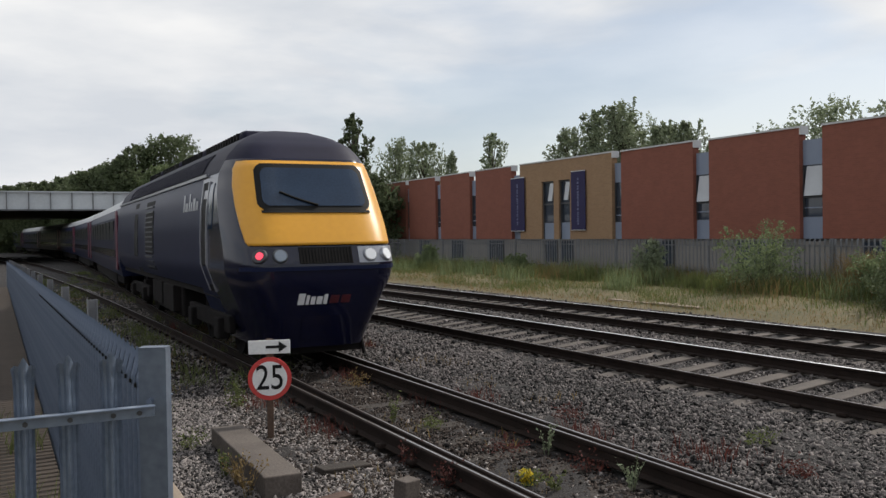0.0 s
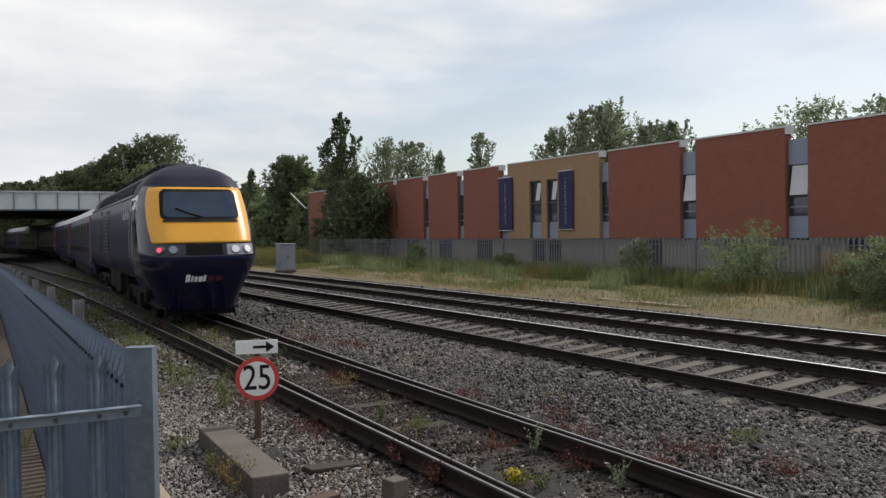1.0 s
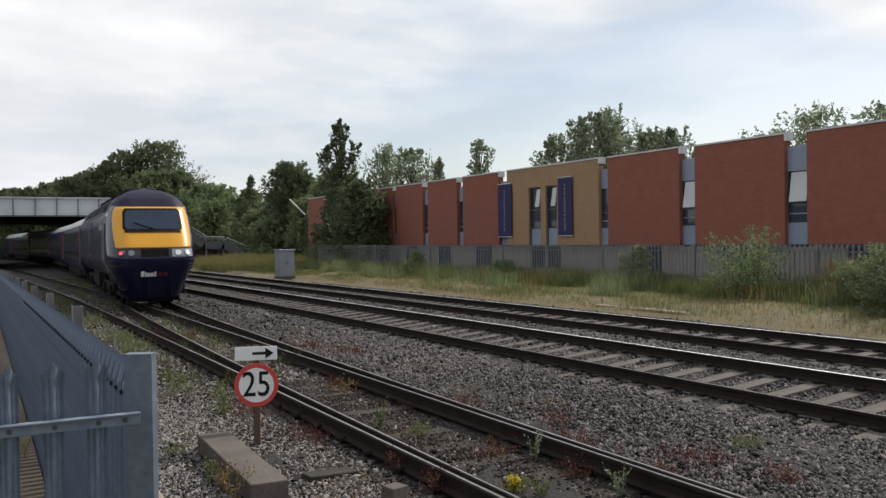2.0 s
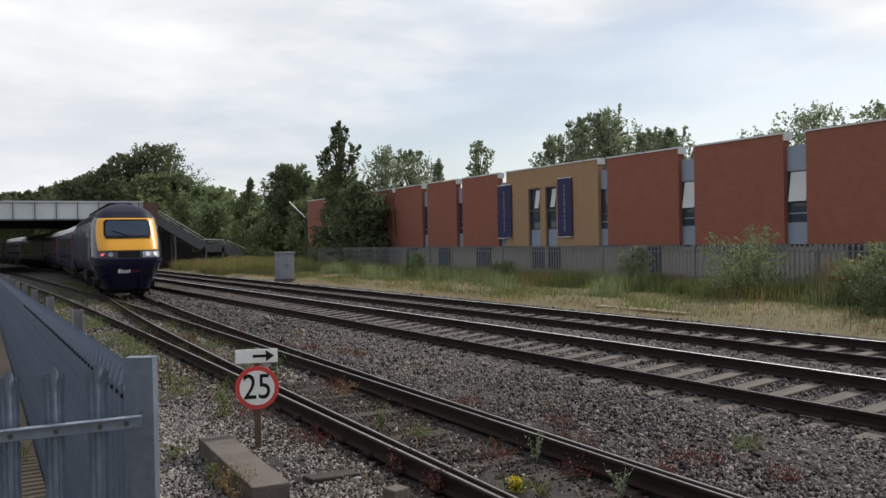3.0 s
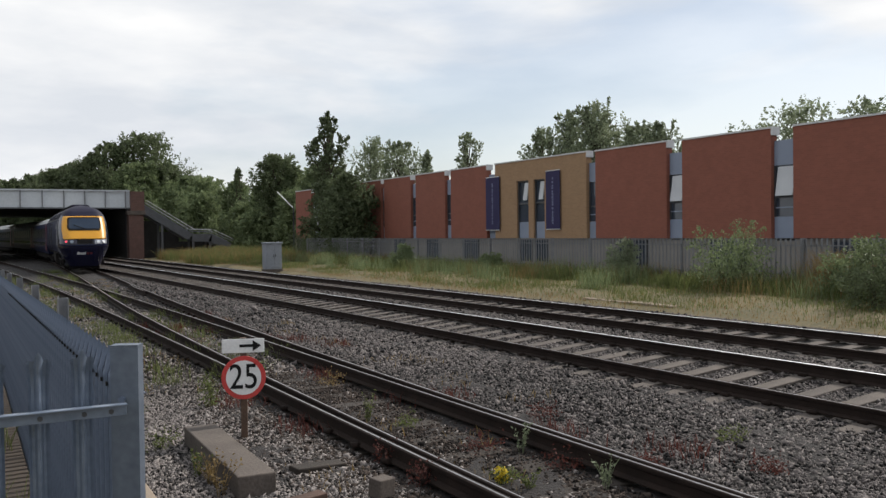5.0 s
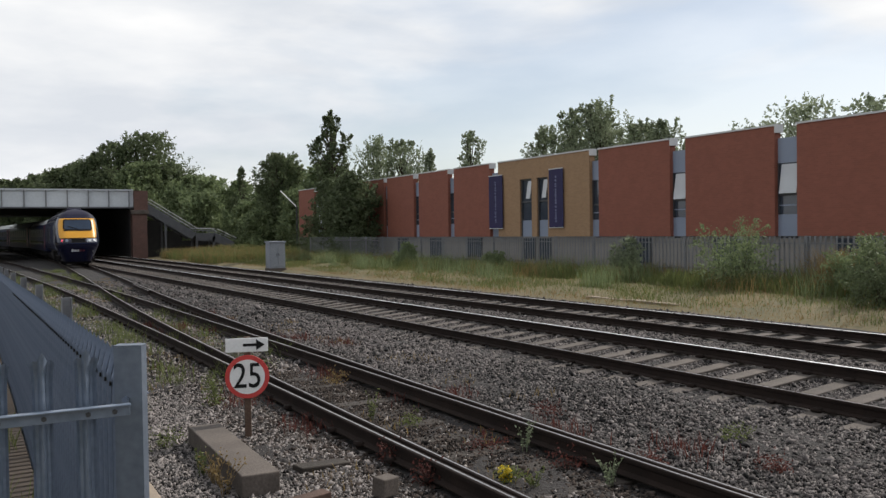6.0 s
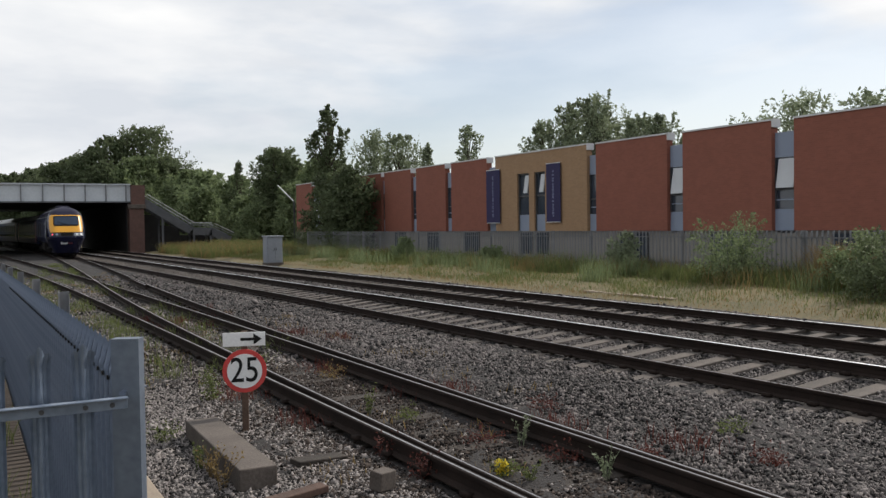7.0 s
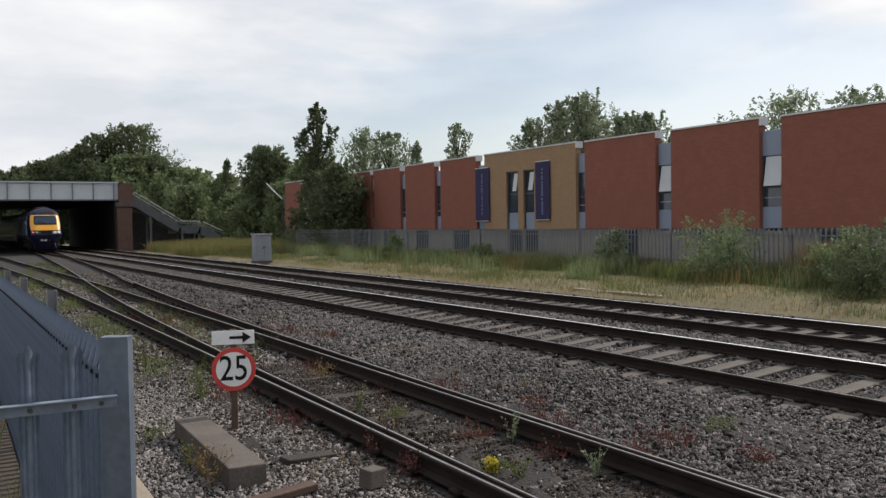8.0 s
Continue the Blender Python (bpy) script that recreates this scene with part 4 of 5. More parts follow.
def build_power_car():
    car = thing("power_car", Matrix(), "navy diesel power car with a raked yellow nose and dark roof", "train")
    zs = np.concatenate([np.linspace(0.30, 3.0, 28), np.linspace(3.06, 3.91, 18)])
    us = np.sin(np.linspace(-1, 1, 41) * math.pi / 2)
    verts, faces, slots = [], [], []
    for z in zs:
        w = half_width(z)
        verts += [(u * w, nose_y(u * w, z), z) for u in us]
    n = len(us)
    for j in range(len(zs) - 1):
        zc = (zs[j] + zs[j + 1]) / 2
        for i in range(n - 1):
            faces.append((j * n + i, j * n + i + 1, (j + 1) * n + i + 1, (j + 1) * n + i))
            slots.append(2 if zc > 3.25 else 0)
    ends = [nose_y(half_width(z), z) for z in zs]
    stations = [0.0, 0.03, 0.08, 0.16, 0.3, 0.6, 1.0]
    for s, edge in ((-1, 0), (1, n - 1)):
        start = len(verts)
        for j, z in enumerate(zs):
            verts += [(s * half_width(z), ends[j] + (17.7 - ends[j]) * f, z) for f in stations]
        m = len(stations)
        for j in range(len(zs) - 1):
            for i in range(m - 1):
                if i > 2 and zs[j] < 1.05:
                    continue
                q = (start + j * m + i, start + j * m + i + 1, start + (j + 1) * m + i + 1, start + (j + 1) * m + i)
                faces.append(q if s > 0 else q[::-1])
                zc = (zs[j] + zs[j + 1]) / 2
                slots.append(2 if zc > 3.08 else (0 if i < 2 else 3))
    start = len(verts)
    high = [z for z in zs if z >= 1.05]
    verts += [(s * half_width(z), 17.7, z) for s in (-1, 1) for z in (high if s < 0 else high[::-1])]
    faces.append(tuple(range(start, start + 2 * len(high))))
    slots.append(0)
    link_mesh("body", verts, faces, [M_NAVY, M_YELLOW, M_ROOF, M_SIDE], car, "", slots, True)
    part("floor", boxes((-1.17, 1.17, 2.2, 17.68, 0.98, 1.1)), M_UNDER, car)
    part("yellow_panel", nose_patch([(z, -w, w) for z, w in ((1.88, 1.12), (1.93, 1.15), (2.2, 1.18), (2.5, 1.19), (2.8, 1.18), (3.1, 1.13), (3.22, 1.07))], 0.022), M_YELLOW, car, "warning yellow nose panel", True)
    # windscreen in its rubber frame
    fr = part("windscreen_frame", nose_patch(patch_rows(2.42, 3.17, -0.92, 0.92, 0.04, n=15, round_=0.1), 0.034), M_BLACK, car, "black rubber windscreen surround")
    part("windscreen", nose_patch(patch_rows(2.49, 3.10, -0.84, 0.84, 0.04, n=15, round_=0.08), 0.046), M_SCREEN, fr, "dark reflecting windscreen")
    wz = [(2.50, 0.02), (2.56, -0.18), (2.63, -0.38), (2.71, -0.56)]
    bm = bmesh.new()
    for (za, xa), (zb, xb) in zip(wz[:-1], wz[1:]):
        cylinder(bm, (xa, nose_y(xa, za) - 0.065, za), (xb, nose_y(xb, zb) - 0.065, zb), 0.018, n=8)
    part("wiper", bm, M_BLACK, fr, "black wiper arm")
    part("lower_sill", nose_patch(patch_rows(2.38, 2.42, -0.87, 0.87), 0.045), M_BLACK, fr)
    # lamp clusters, grille and bands
    for s in (-1, 1):
        # right housing and rings are silver for sun glare on that nose corner
        cl = part("lamp_housing", nose_patch(patch_rows(1.60, 1.85, min(s * 0.52, s * 1.2), max(s * 0.52, s * 1.2)), 0.012), M_NAVY if s < 0 else M_SILVER, car)
        for x, kind in ((1.0, 0), (0.71, 1)):
            ring = part("lamp_ring", on_nose(s * x, 1.725, 0.125, 0.02), M_SILVER if s > 0 else M_FRAME, cl)
            mat = M_LAMP if s > 0 else (M_TAIL if kind == 0 else M_LAMP_OFF)
            part("lamp", on_nose(s * x, 1.725, 0.066 if mat is M_TAIL else 0.105, 0.036), mat, cl, "glowing red tail lamp" if mat is M_TAIL else "round headlamp")
    g = part("grille", nose_patch(patch_rows(1.60, 1.85, -0.42, 0.42), 0.006), M_BLACK, car, "black nose grille")
    for k in range(17):
        x = -0.40 + k * 0.05
        part("slat", nose_patch(patch_rows(1.61, 1.84, x - 0.012, x + 0.012, n=3), 0.022), M_UNDER, g)
    part("nose_band", nose_patch(patch_rows(1.50, 1.56, -1.24, 1.24, n=4), 0.02), M_SIDE, car, "raised band under the lamps")
    # marking on the nose, as plain slanted shapes
    x = -0.44
    for w, h in ((0.10, 0.17), (0.05, 0.14), (0.07, 0.12), (0.09, 0.12), (0.06, 0.15)):
        part("marking", nose_patch([(0.98, x, x + w), (0.98 + h, x + 0.02, x + w + 0.02)], 0.012), M_WHITE, car, "white slanted marking")
        x += w + 0.022
    for k in range(2):
        part("marking", nose_patch([(0.99, 0.06 + k * 0.18, 0.2 + k * 0.18), (1.11, 0.08 + k * 0.18, 0.22 + k * 0.18)], 0.012), M_REDMARK, car, "dark red marking")
    part("coupler_cover", nose_patch(patch_rows(0.42, 0.8, -0.35, 0.35), 0.012), M_NAVY, car)
    part("snow_guard", boxes((-0.8, 0.8, 0.75, 0.82, 0.16, 0.34), bevel=0.015), M_UNDER, car)
    for s in (-1, 1):
        part("brake_hose", rod((s * 0.78, 0.75, 0.4), (s * 0.82, 0.68, 0.10), 0.03, n=8), M_UNDER, car, "hanging hose")
        # side doors, windows and louvres
        side_plate(1.8, 2.14, 2.15, 2.9, s, M_SCREEN, car, "cab_window", label="cab side window")
        d = side_plate(2.26, 2.7, 1.1, 2.95, s, M_BLACK, car, "cab_door", label="narrow cab door")
        side_plate(2.19, 2.25, 1.1, 2.95, s, M_SILVER, d, "door_edge", 0.03, "pale door pillar")
        side_plate(2.71, 2.77, 1.1, 2.95, s, M_SILVER, d, "door_edge", 0.03, "pale door pillar")
        for y0, y1, z0, z1 in ((9.0, 10.5, 1.25, 2.9),):
            lv = side_plate(y0, y1, z0, z1, s, M_BLACK, car, "louvre_panel", 0.01, "black louvred grille")
            for k in range(13):
                z = z0 + 0.06 + k * (z1 - z0 - 0.1) / 13
                side_plate(y0 + 0.03, y1 - 0.03, z, z + 0.035, s, M_FRAME, lv, "louvre", 0.03, n=2)
        sh = side_plate(3.2, 15.4, 3.13, 3.5, s, M_BLACK, car, "shoulder_grille", 0.01, "dark roof shoulder grille")
        for k in range(48):
            side_plate(3.25 + k * 0.25, 3.33 + k * 0.25, 3.14, 3.49, s, M_ROOF, sh, "grille_rib", 0.035, n=3)
        side_plate(12.2, 12.95, 1.1, 2.95, s, M_BLACK, car, "luggage_door", label="luggage door")
        y = 3.1
        rnd = random.Random(4)
        while y < 4.6:
            w = rnd.uniform(0.12, 0.3)
            side_plate(y, y + w, 2.5, 2.5 + rnd.choice([0.16, 0.22, 0.32]), s, M_SILVER, car, "marking", 0.014, "pale marking", 2)
            y += w + 0.09
    for y0, y1 in ((3.4, 6.9), (7.1, 10.2), (10.4, 13.6), (13.8, 16.4)):
        v = part("roof_vent", boxes((-0.5, 0.5, y0, y1, 3.6, 3.98), bevel=0.1), M_ROOF, car, "roof ventilator housing")
        for k in range(int((y1 - y0) / 0.25) - 1):
            part("vent_rib", boxes((-0.54, 0.54, y0 + 0.2 + k * 0.25, y0 + 0.26 + k * 0.25, 3.7, 3.93)), M_BLACK, v)
    for s in (-1, 1):
        part("gutter", boxes((s * 1.27 - 0.025, s * 1.27 + 0.025, 2.6, 17.6, 3.05, 3.1)), M_SILVER, car)
    part("fuel_tank", boxes((-1.05, 1.05, 6.8, 11.0, 0.28, 0.97), bevel=0.06), M_UNDER, car)
    for s in (-1, 1):
        part("battery_box", boxes((s * 1.1 - 0.12, s * 1.1 + 0.12, 7.1, 8.6, 0.4, 0.975), (s * 1.1 - 0.1, s * 1.1 + 0.1, 9.0, 10.6, 0.45, 0.975), bevel=0.02), M_UNDER, car, "grimy equipment boxes")
        part("cab_step", boxes((s * 1.08 - 0.12, s * 1.08 + 0.12, 2.3, 2.7, 0.5, 0.54), (s * 1.02 - 0.03, s * 1.02 + 0.03, 2.3, 2.34, 0.54, 0.978), (s * 1.02 - 0.03, s * 1.02 + 0.03, 2.66, 2.7, 0.54, 0.978)), M_UNDER, car, "steel cab step")
    bogie(car, 3.7)
    bogie(car, 14.0)
    return car


def build_coach():
    c = thing("coach", Matrix(), "navy passenger coach with dark windows and dusty grey roof", "train", "coaches")
    L = 22.6
    prof = [(-1.25, 0.75), (-1.35, 1.2), (-1.36, 2.1), (-1.31, 2.75), (-1.2, 3.05), (-0.98, 3.33), (-0.7, 3.52), (-0.36, 3.62), (0, 3.66)]
    prof += [(-x, z) for x, z in prof[-2::-1]]
    n = len(prof)
    verts = [(x, y, z) for y in (0.0, L) for x, z in prof]
    faces = [(i, i + 1, n + i + 1, n + i) for i in range(n - 1)] + [(n - 1, 0, n, 2 * n - 1), tuple(range(n))[::-1], tuple(range(n, 2 * n))]
    slots = [1 if prof[i][1] + prof[i + 1][1] > 5.9 else 0 for i in range(n - 1)] + [0, 0, 0]
    link_mesh("body", verts, faces, [M_SIDE, M_COACHROOF], c, "", slots)
    for s in (-1, 1):
        for k in range(8):
            y = 2.7 + k * 2.2
            bm = boxes((s * 1.345 - 0.02, s * 1.345 + 0.02, y, y + 1.75, 1.95, 2.65), bevel=0.01)
            part("window", bm, M_COACHGLASS, c)
        for y in (0.75, L - 1.55):
            part("door", boxes((s * 1.352 - 0.02, s * 1.352 + 0.02, y, y + 0.8, 0.95, 2.95), bevel=0.01), M_PINK, c, "dark magenta end door")
        part("waist_band", boxes((s * 1.368 - 0.006, s * 1.368 + 0.006, 1.8, L - 1.8, 1.35, 1.62)), M_NAVY, c)
    part("skirt", boxes((-1.15, 1.15, 4.6, L - 4.6, 0.3, 0.76), bevel=0.05), M_UNDER, c)
    part("gangway", boxes((-0.55, 0.55, -0.28, 0.0, 0.9, 3.1), bevel=0.04), M_UNDER, c, "rubber gangway")
    for y in (3.4, L - 3.4):
        f = part("bogie", boxes((-1.1, -0.95, y - 1.7, y + 1.7, 0.4, 0.75), (0.95, 1.1, y - 1.7, y + 1.7, 0.4, 0.75), (-0.95, 0.95, y - 0.3, y + 0.3, 0.45, 0.8), bevel=0.03), M_UNDER, c)
        for d in (-1.3, 1.3):
            bm = bmesh.new()
            cylinder(bm, (-0.8, y + d, 0.46), (-0.69, y + d, 0.46), 0.45, n=20)
            cylinder(bm, (0.69, y + d, 0.46), (0.8, y + d, 0.46), 0.45, n=20)
            cylinder(bm, (-0.7, y + d, 0.46), (0.7, y + d, 0.46), 0.08, n=8)
            part("wheelset", bm, M_UNDER, f)
    return c


def nose_at(t):
    """Where the nose stands along the line after t seconds."""
    return 12.5 + 7.8 * t + 0.1 * t * t


def car_pose(y0, length):
    ya, yb = y0 + length * 0.18, y0 + length * 0.82
    xa, xb = float(branch_x(ya)), float(branch_x(yb))
    turn = math.atan2(xb - xa, yb - ya)
    zz = float(np.interp(y0, [60, 105], [0.0, 0.05]))
    x = xa - math.tan(turn) * length * 0.18
    return pose(x, y0, zz, 0, 0, -math.degrees(turn))


# ---- plants ----
def leaf_quads(rng, centres, size, droop=0.0):
    n = len(centres)
    a = rng.normal(size=(n, 3))
    a[:, 2] -= droop
    a /= np.linalg.norm(a, axis=1)[:, None]
    b = np.cross(a, rng.normal(size=(n, 3)))
    b /= np.linalg.norm(b, axis=1)[:, None] + 1e-9
    s = size * rng.uniform(0.6, 1.3, n)[:, None]
    v = np.stack([centres - a * s, centres + b * s * 0.5, centres + a * s, centres - b * s * 0.5], 1)
    return v.reshape(-1, 3), np.arange(4 * n).reshape(n, 4)


def crown_points(rng, blobs, count, sprays=True, rise=0.5, stretch=1.0, throw=1.45):
    """Leaf places in the outer part of uneven clumps."""
    vol = np.array([b[3] * b[4] for b in blobs])
    pick = rng.choice(len(blobs), count, p=vol / vol.sum())
    B = np.array(blobs)[pick]
    d = rng.normal(size=(count, 3))
    d /= np.linalg.norm(d, axis=1)[:, None]
    r = rng.uniform(0.25, 1.0, count) ** 0.45 * (1 + 0.22 * rng.normal(size=count))
    pts = B[:, :3] + d * r[:, None] * np.stack([B[:, 3], B[:, 3], B[:, 4]], 1)
    if sprays:
        # leaves strung along twigs that reach out of the clumps
        n = count // 2
        twigs = len(blobs) * 9
        tb = np.array(blobs)[rng.choice(len(blobs), twigs)]
        td = rng.normal(size=(twigs, 3)) + (tb[:, :3] - (0, 0, np.mean(tb[:, 2]))) / (np.abs(tb[:, :2]).max() + 0.5) + (0, 0, rise)
        td /= np.linalg.norm(td, axis=1)[:, None]
        k = rng.integers(0, twigs, n)
        f = rng.uniform(0.3, 1.0, n) ** 0.7 * throw
        pts[:n] = tb[k, :3] + td[k] * (f * tb[k, 3])[:, None] * np.array([1, 1, stretch]) + rng.normal(0, 0.07, (n, 3)) * tb[k, 3:4]
    return pts


def tree(label, x, y, base, height, radius, seed, leaf, count, mat, shape="round", category="tree", low=0.25, droop=0.0):
    rng = np.random.default_rng(seed)
    t = thing("tree", pose(x, y, base), label, category)
    bm = bmesh.new()
    top = height * (0.8 if shape != "spire" else 0.96)
    lean = rng.normal(0, 0.02, 2) * height
    r0 = 0.022 * height + 0.05
    cylinder(bm, (0, 0, -0.3), (lean[0] * 0.5, lean[1] * 0.5, top * 0.5), r0, r0 * 0.7, 10)
    cylinder(bm, (lean[0] * 0.5, lean[1] * 0.5, top * 0.5), (lean[0], lean[1], top), r0 * 0.7, r0 * 0.2, 8)
    blobs = []
    nb = {"round": 44, "dome": 60}.get(shape, 34)
    for k in range(nb):
        f = low + (1 - low) * (k + rng.uniform(0, 1)) / nb
        if shape == "spire":
            reach = radius * (1.02 - f) ** 0.8
        elif shape == "upright":
            reach = radius * float(np.interp(f, [0.1, 0.3, 0.5, 0.72, 0.9, 1.0], [0.75, 1.0, 0.85, 0.62, 0.42, 0.3])) * rng.uniform(0.8, 1.15)
        elif shape == "dome":
            reach = radius * float(np.interp(f, [0.08, 0.35, 0.6, 0.8, 0.93, 1.0], [0.85, 1.0, 0.95, 0.78, 0.52, 0.3]))
        elif shape == "column":
            reach = radius * (0.55 + 0.45 * math.sin(math.pi * min(1, (f - low) / (1 - low) * 0.85 + 0.12)))
        else:
            reach = radius * math.sqrt(max(0.05, 1 - ((f - low) / (1 - low) * 1.25 - 0.35) ** 2))
        a = k * 2.4 + rng.uniform(-0.6, 0.6)
        d = reach * rng.uniform(0.2, 0.8)
        c = (lean[0] * f + d * math.cos(a), lean[1] * f + d * math.sin(a), min(f * height, height * 0.93))
        br = max(0.35, reach * rng.uniform(0.28, 0.55))
        tall = rng.uniform(0.55, 0.95) if shape in ("round", "dome") else rng.uniform(1.0, 1.9)
        if shape in ("column", "upright"):
            br *= 0.72
        blobs.append((*c, br, br * tall))
        cylinder(bm, (lean[0] * f * 0.7, lean[1] * f * 0.7, min(c[2] * 0.72, top * 0.9)), c, r0 * 0.32, r0 * 0.08, 5)
    blobs.append((lean[0], lean[1], height * 0.95, max(0.3, radius * 0.16), height * 0.06))
    part("trunk", bm, M_BARK, t, "brown trunk and limbs")
    v, q = leaf_quads(rng, crown_points(rng, blobs, count, True, -0.4 if droop > 1 else 0.6, 1.0 if shape in ("round", "dome") else 1.6, 1.12 if shape == "dome" else 1.45), leaf, droop)
    ob = quick_mesh("crown", v, q, mat, "", "")
    ob.parent = t
    return t


def bush(label, x, y, base, height, radius, seed, leaf, count, mat, name="bush"):
    rng = np.random.default_rng(seed)
    t = thing(name, pose(x, y, base), label, "bush")
    bm = bmesh.new()
    blobs = []
    if name == "weed":
        cylinder(bm, (0, 0, -0.03), (0, 0, height * 0.7), 0.006, 0.003, 5)
    for k in range(9):
        a, d = k * 2.4, radius * rng.uniform(0.1, 0.75)
        h = height * rng.uniform(0.35, 0.85)
        blobs.append((d * math.cos(a), d * math.sin(a), h, radius * rng.uniform(0.25, 0.45), height * rng.uniform(0.14, 0.26)))
        if name != "weed":
            cylinder(bm, (d * 0.2 * math.cos(a), d * 0.2 * math.sin(a), -0.1), (d * math.cos(a), d * math.sin(a), h), 0.02, 0.006, 5)
        blobs.append((d * 0.8 * math.cos(a + 1), d * 0.8 * math.sin(a + 1), h * 0.45, radius * 0.4, height * 0.2))
    tagged(part("stems", bm, M_BARK, t), kind="stuff")
    v, q = leaf_quads(rng, crown_points(rng, blobs, count), leaf)
    v[:, 2] = np.maximum(v[:, 2], 0.0)
    ob = quick_mesh("leaves", v, q, mat, "", "")
    ob.parent = t
    return t


def blades(name, label, rng, x, y, z, height, width, mat):
    n = len(x)
    a = rng.uniform(0, math.tau, n)
    lean = rng.normal(0, 0.28, (n, 2)) * height[:, None]
    side = np.stack([np.cos(a), np.sin(a), 0 * a], 1) * width[:, None]
    p = np.stack([x, y, z - 0.02], 1)
    mid = p + np.stack([lean[:, 0] * 0.35, lean[:, 1] * 0.35, height * 0.6], 1)
    tip = p + np.stack([lean[:, 0], lean[:, 1], height], 1)
    v = np.stack([p - side, p + side, mid + side * 0.8, mid - side * 0.8, mid - side * 0.8, mid + side * 0.8, tip + side * 0.15, tip - side * 0.15], 1)
    q = np.array([[0, 1, 2, 3], [4, 5, 6, 7]])[None] + 8 * np.arange(n)[:, None, None]
    return quick_mesh(name, v.reshape(-1, 3), q.reshape(-1, 4), mat, label, "grass")


def clumped(rng, n, x0, x1, y0, y1, clumps, spread):
    cx, cy = rng.uniform(x0, x1, clumps), rng.uniform(y0, y1, clumps)
    k = rng.integers(0, clumps, n)
    x, y = cx[k] + rng.normal(0, spread, n), cy[k] + rng.normal(0, spread * 1.6, n)
    fold = lambda v, lo, hi: np.clip(hi - np.abs(hi - (lo + np.abs(v - lo))), lo, hi)
    return fold(x, x0, x1), fold(y, y0, y1)


def verge_z(x, y):
    return ground_z(x - (mid_x(np.clip(y, -40, 110)) - 9.5), y)


def build_verge():
    rng = np.random.default_rng(31)
    x, y = clumped(rng, 34000, 21.2, 24.3, 4, 84, 900, 0.4)
    blades("tall_green_grass", "tall green grass along the far fence", rng, x, y, verge_z(x, y), rng.uniform(0.15, 0.6, len(x)) * (0.6 + 0.6 * np.sin(y * 0.9) ** 2), rng.uniform(0.006, 0.014, len(x)), M_GRASS)
    x, y = clumped(rng, 7000, 20.6, 24.3, 4, 84, 70, 0.5)
    blades("tall_straw_grass", "tall dry straw-coloured grass", rng, x, y, verge_z(x, y), rng.uniform(0.25, 0.8, len(x)), rng.uniform(0.004, 0.008, len(x)), M_STRAW)
    x, y = clumped(rng, 6000, 16.2, 23.5, 66, 86, 50, 0.7)
    blades("tall_dry_bank_grass", "tall straw-coloured grass on the bank by the steps", rng, x, y, verge_z(x, y), rng.uniform(0.4, 1.1, len(x)), rng.uniform(0.006, 0.012, len(x)), M_STRAW)
    x, y = clumped(rng, 1300, 22.0, 23.8, 16.2, 18.6, 6, 0.35)
    blades("seeding_grass", "tall bleached seeding grass by the far fence", rng, x, y, verge_z(x, y), rng.uniform(0.8, 1.4, len(x)), rng.uniform(0.004, 0.009, len(x)), M_STRAW)
    x, y = clumped(rng, 5000, 19.5, 24.2, 8, 62, 60, 0.25)
    blades("tall_weeds", "tall grey-green weeds standing in the grass", rng, x, y, verge_z(x, y), rng.uniform(0.3, 0.95, len(x)), rng.uniform(0.005, 0.011, len(x)), M_LEAF_MID)
    x, y = clumped(rng, 7000, 16.2, 23.5, 66, 86, 60, 0.8)
    blades("tall_bank_grass", "tall yellow-green grass on the bank by the steps", rng, x, y, verge_z(x, y), rng.uniform(0.4, 1.1, len(x)), rng.uniform(0.008, 0.016, len(x)), M_GRASS)
    x, y = clumped(rng, 30000, 17.0, 21.8, 4, 84, 500, 0.55)
    blades("short_straw_grass", "short bleached grass on the verge", rng, x, y, verge_z(x, y), rng.uniform(0.03, 0.13, len(x)), rng.uniform(0.005, 0.010, len(x)), M_STRAW)
    x, y = clumped(rng, 40000, 17.6, 22.5, 4, 84, 240, 0.7)
    blades("short_green_grass", "short green grass on the verge", rng, x, y, verge_z(x, y), rng.uniform(0.04, 0.24, len(x)), rng.uniform(0.005, 0.010, len(x)), M_GRASS)


def build_weeds():
    rng = np.random.default_rng(41)
    for name, label, n, mat, clumps, h0, h1, box_ in (
            ("siding_weeds", "green weeds growing between the siding rails", 5000, M_GRASS, 70, 0.06, 0.3, (1.6, 5.3, 10, 60)),
            ("dry_weeds", "dry straw weeds on the siding ballast", 3500, M_STRAW, 90, 0.03, 0.13, (1.6, 7.0, 6, 50)),
            ("red_weeds", "reddish low weeds on the ballast", 2400, M_REDWEED, 18, 0.04, 0.2, (2.7, 6.6, 5, 26))):
        x, y = clumped(rng, n, *box_, clumps, 0.16)
        z = bed_z(x, y)
        blades(name, label, rng, x, y, z, rng.uniform(h0, h1, len(x)), rng.uniform(0.003, 0.008, len(x)), mat)
    x, y = clumped(rng, 1100, -1.2, 0.4, 4.6, 14, 14, 0.16)
    blades("path_weeds", "yellow-green weeds along the inner side of the fence", rng, x, y, np.full(len(x), -0.1), rng.uniform(0.1, 0.4, len(x)), rng.uniform(0.003, 0.008, len(x)), M_GRASS)
    x, y = clumped(rng, 2600, 1.5, 3.2, 12, 40, 26, 0.35)
    blades("fence_side_grass", "bright green grass between the fence and the siding", rng, x, y, bed_z(x, y), rng.uniform(0.04, 0.22, len(x)), rng.uniform(0.004, 0.009, len(x)), M_GRASS)


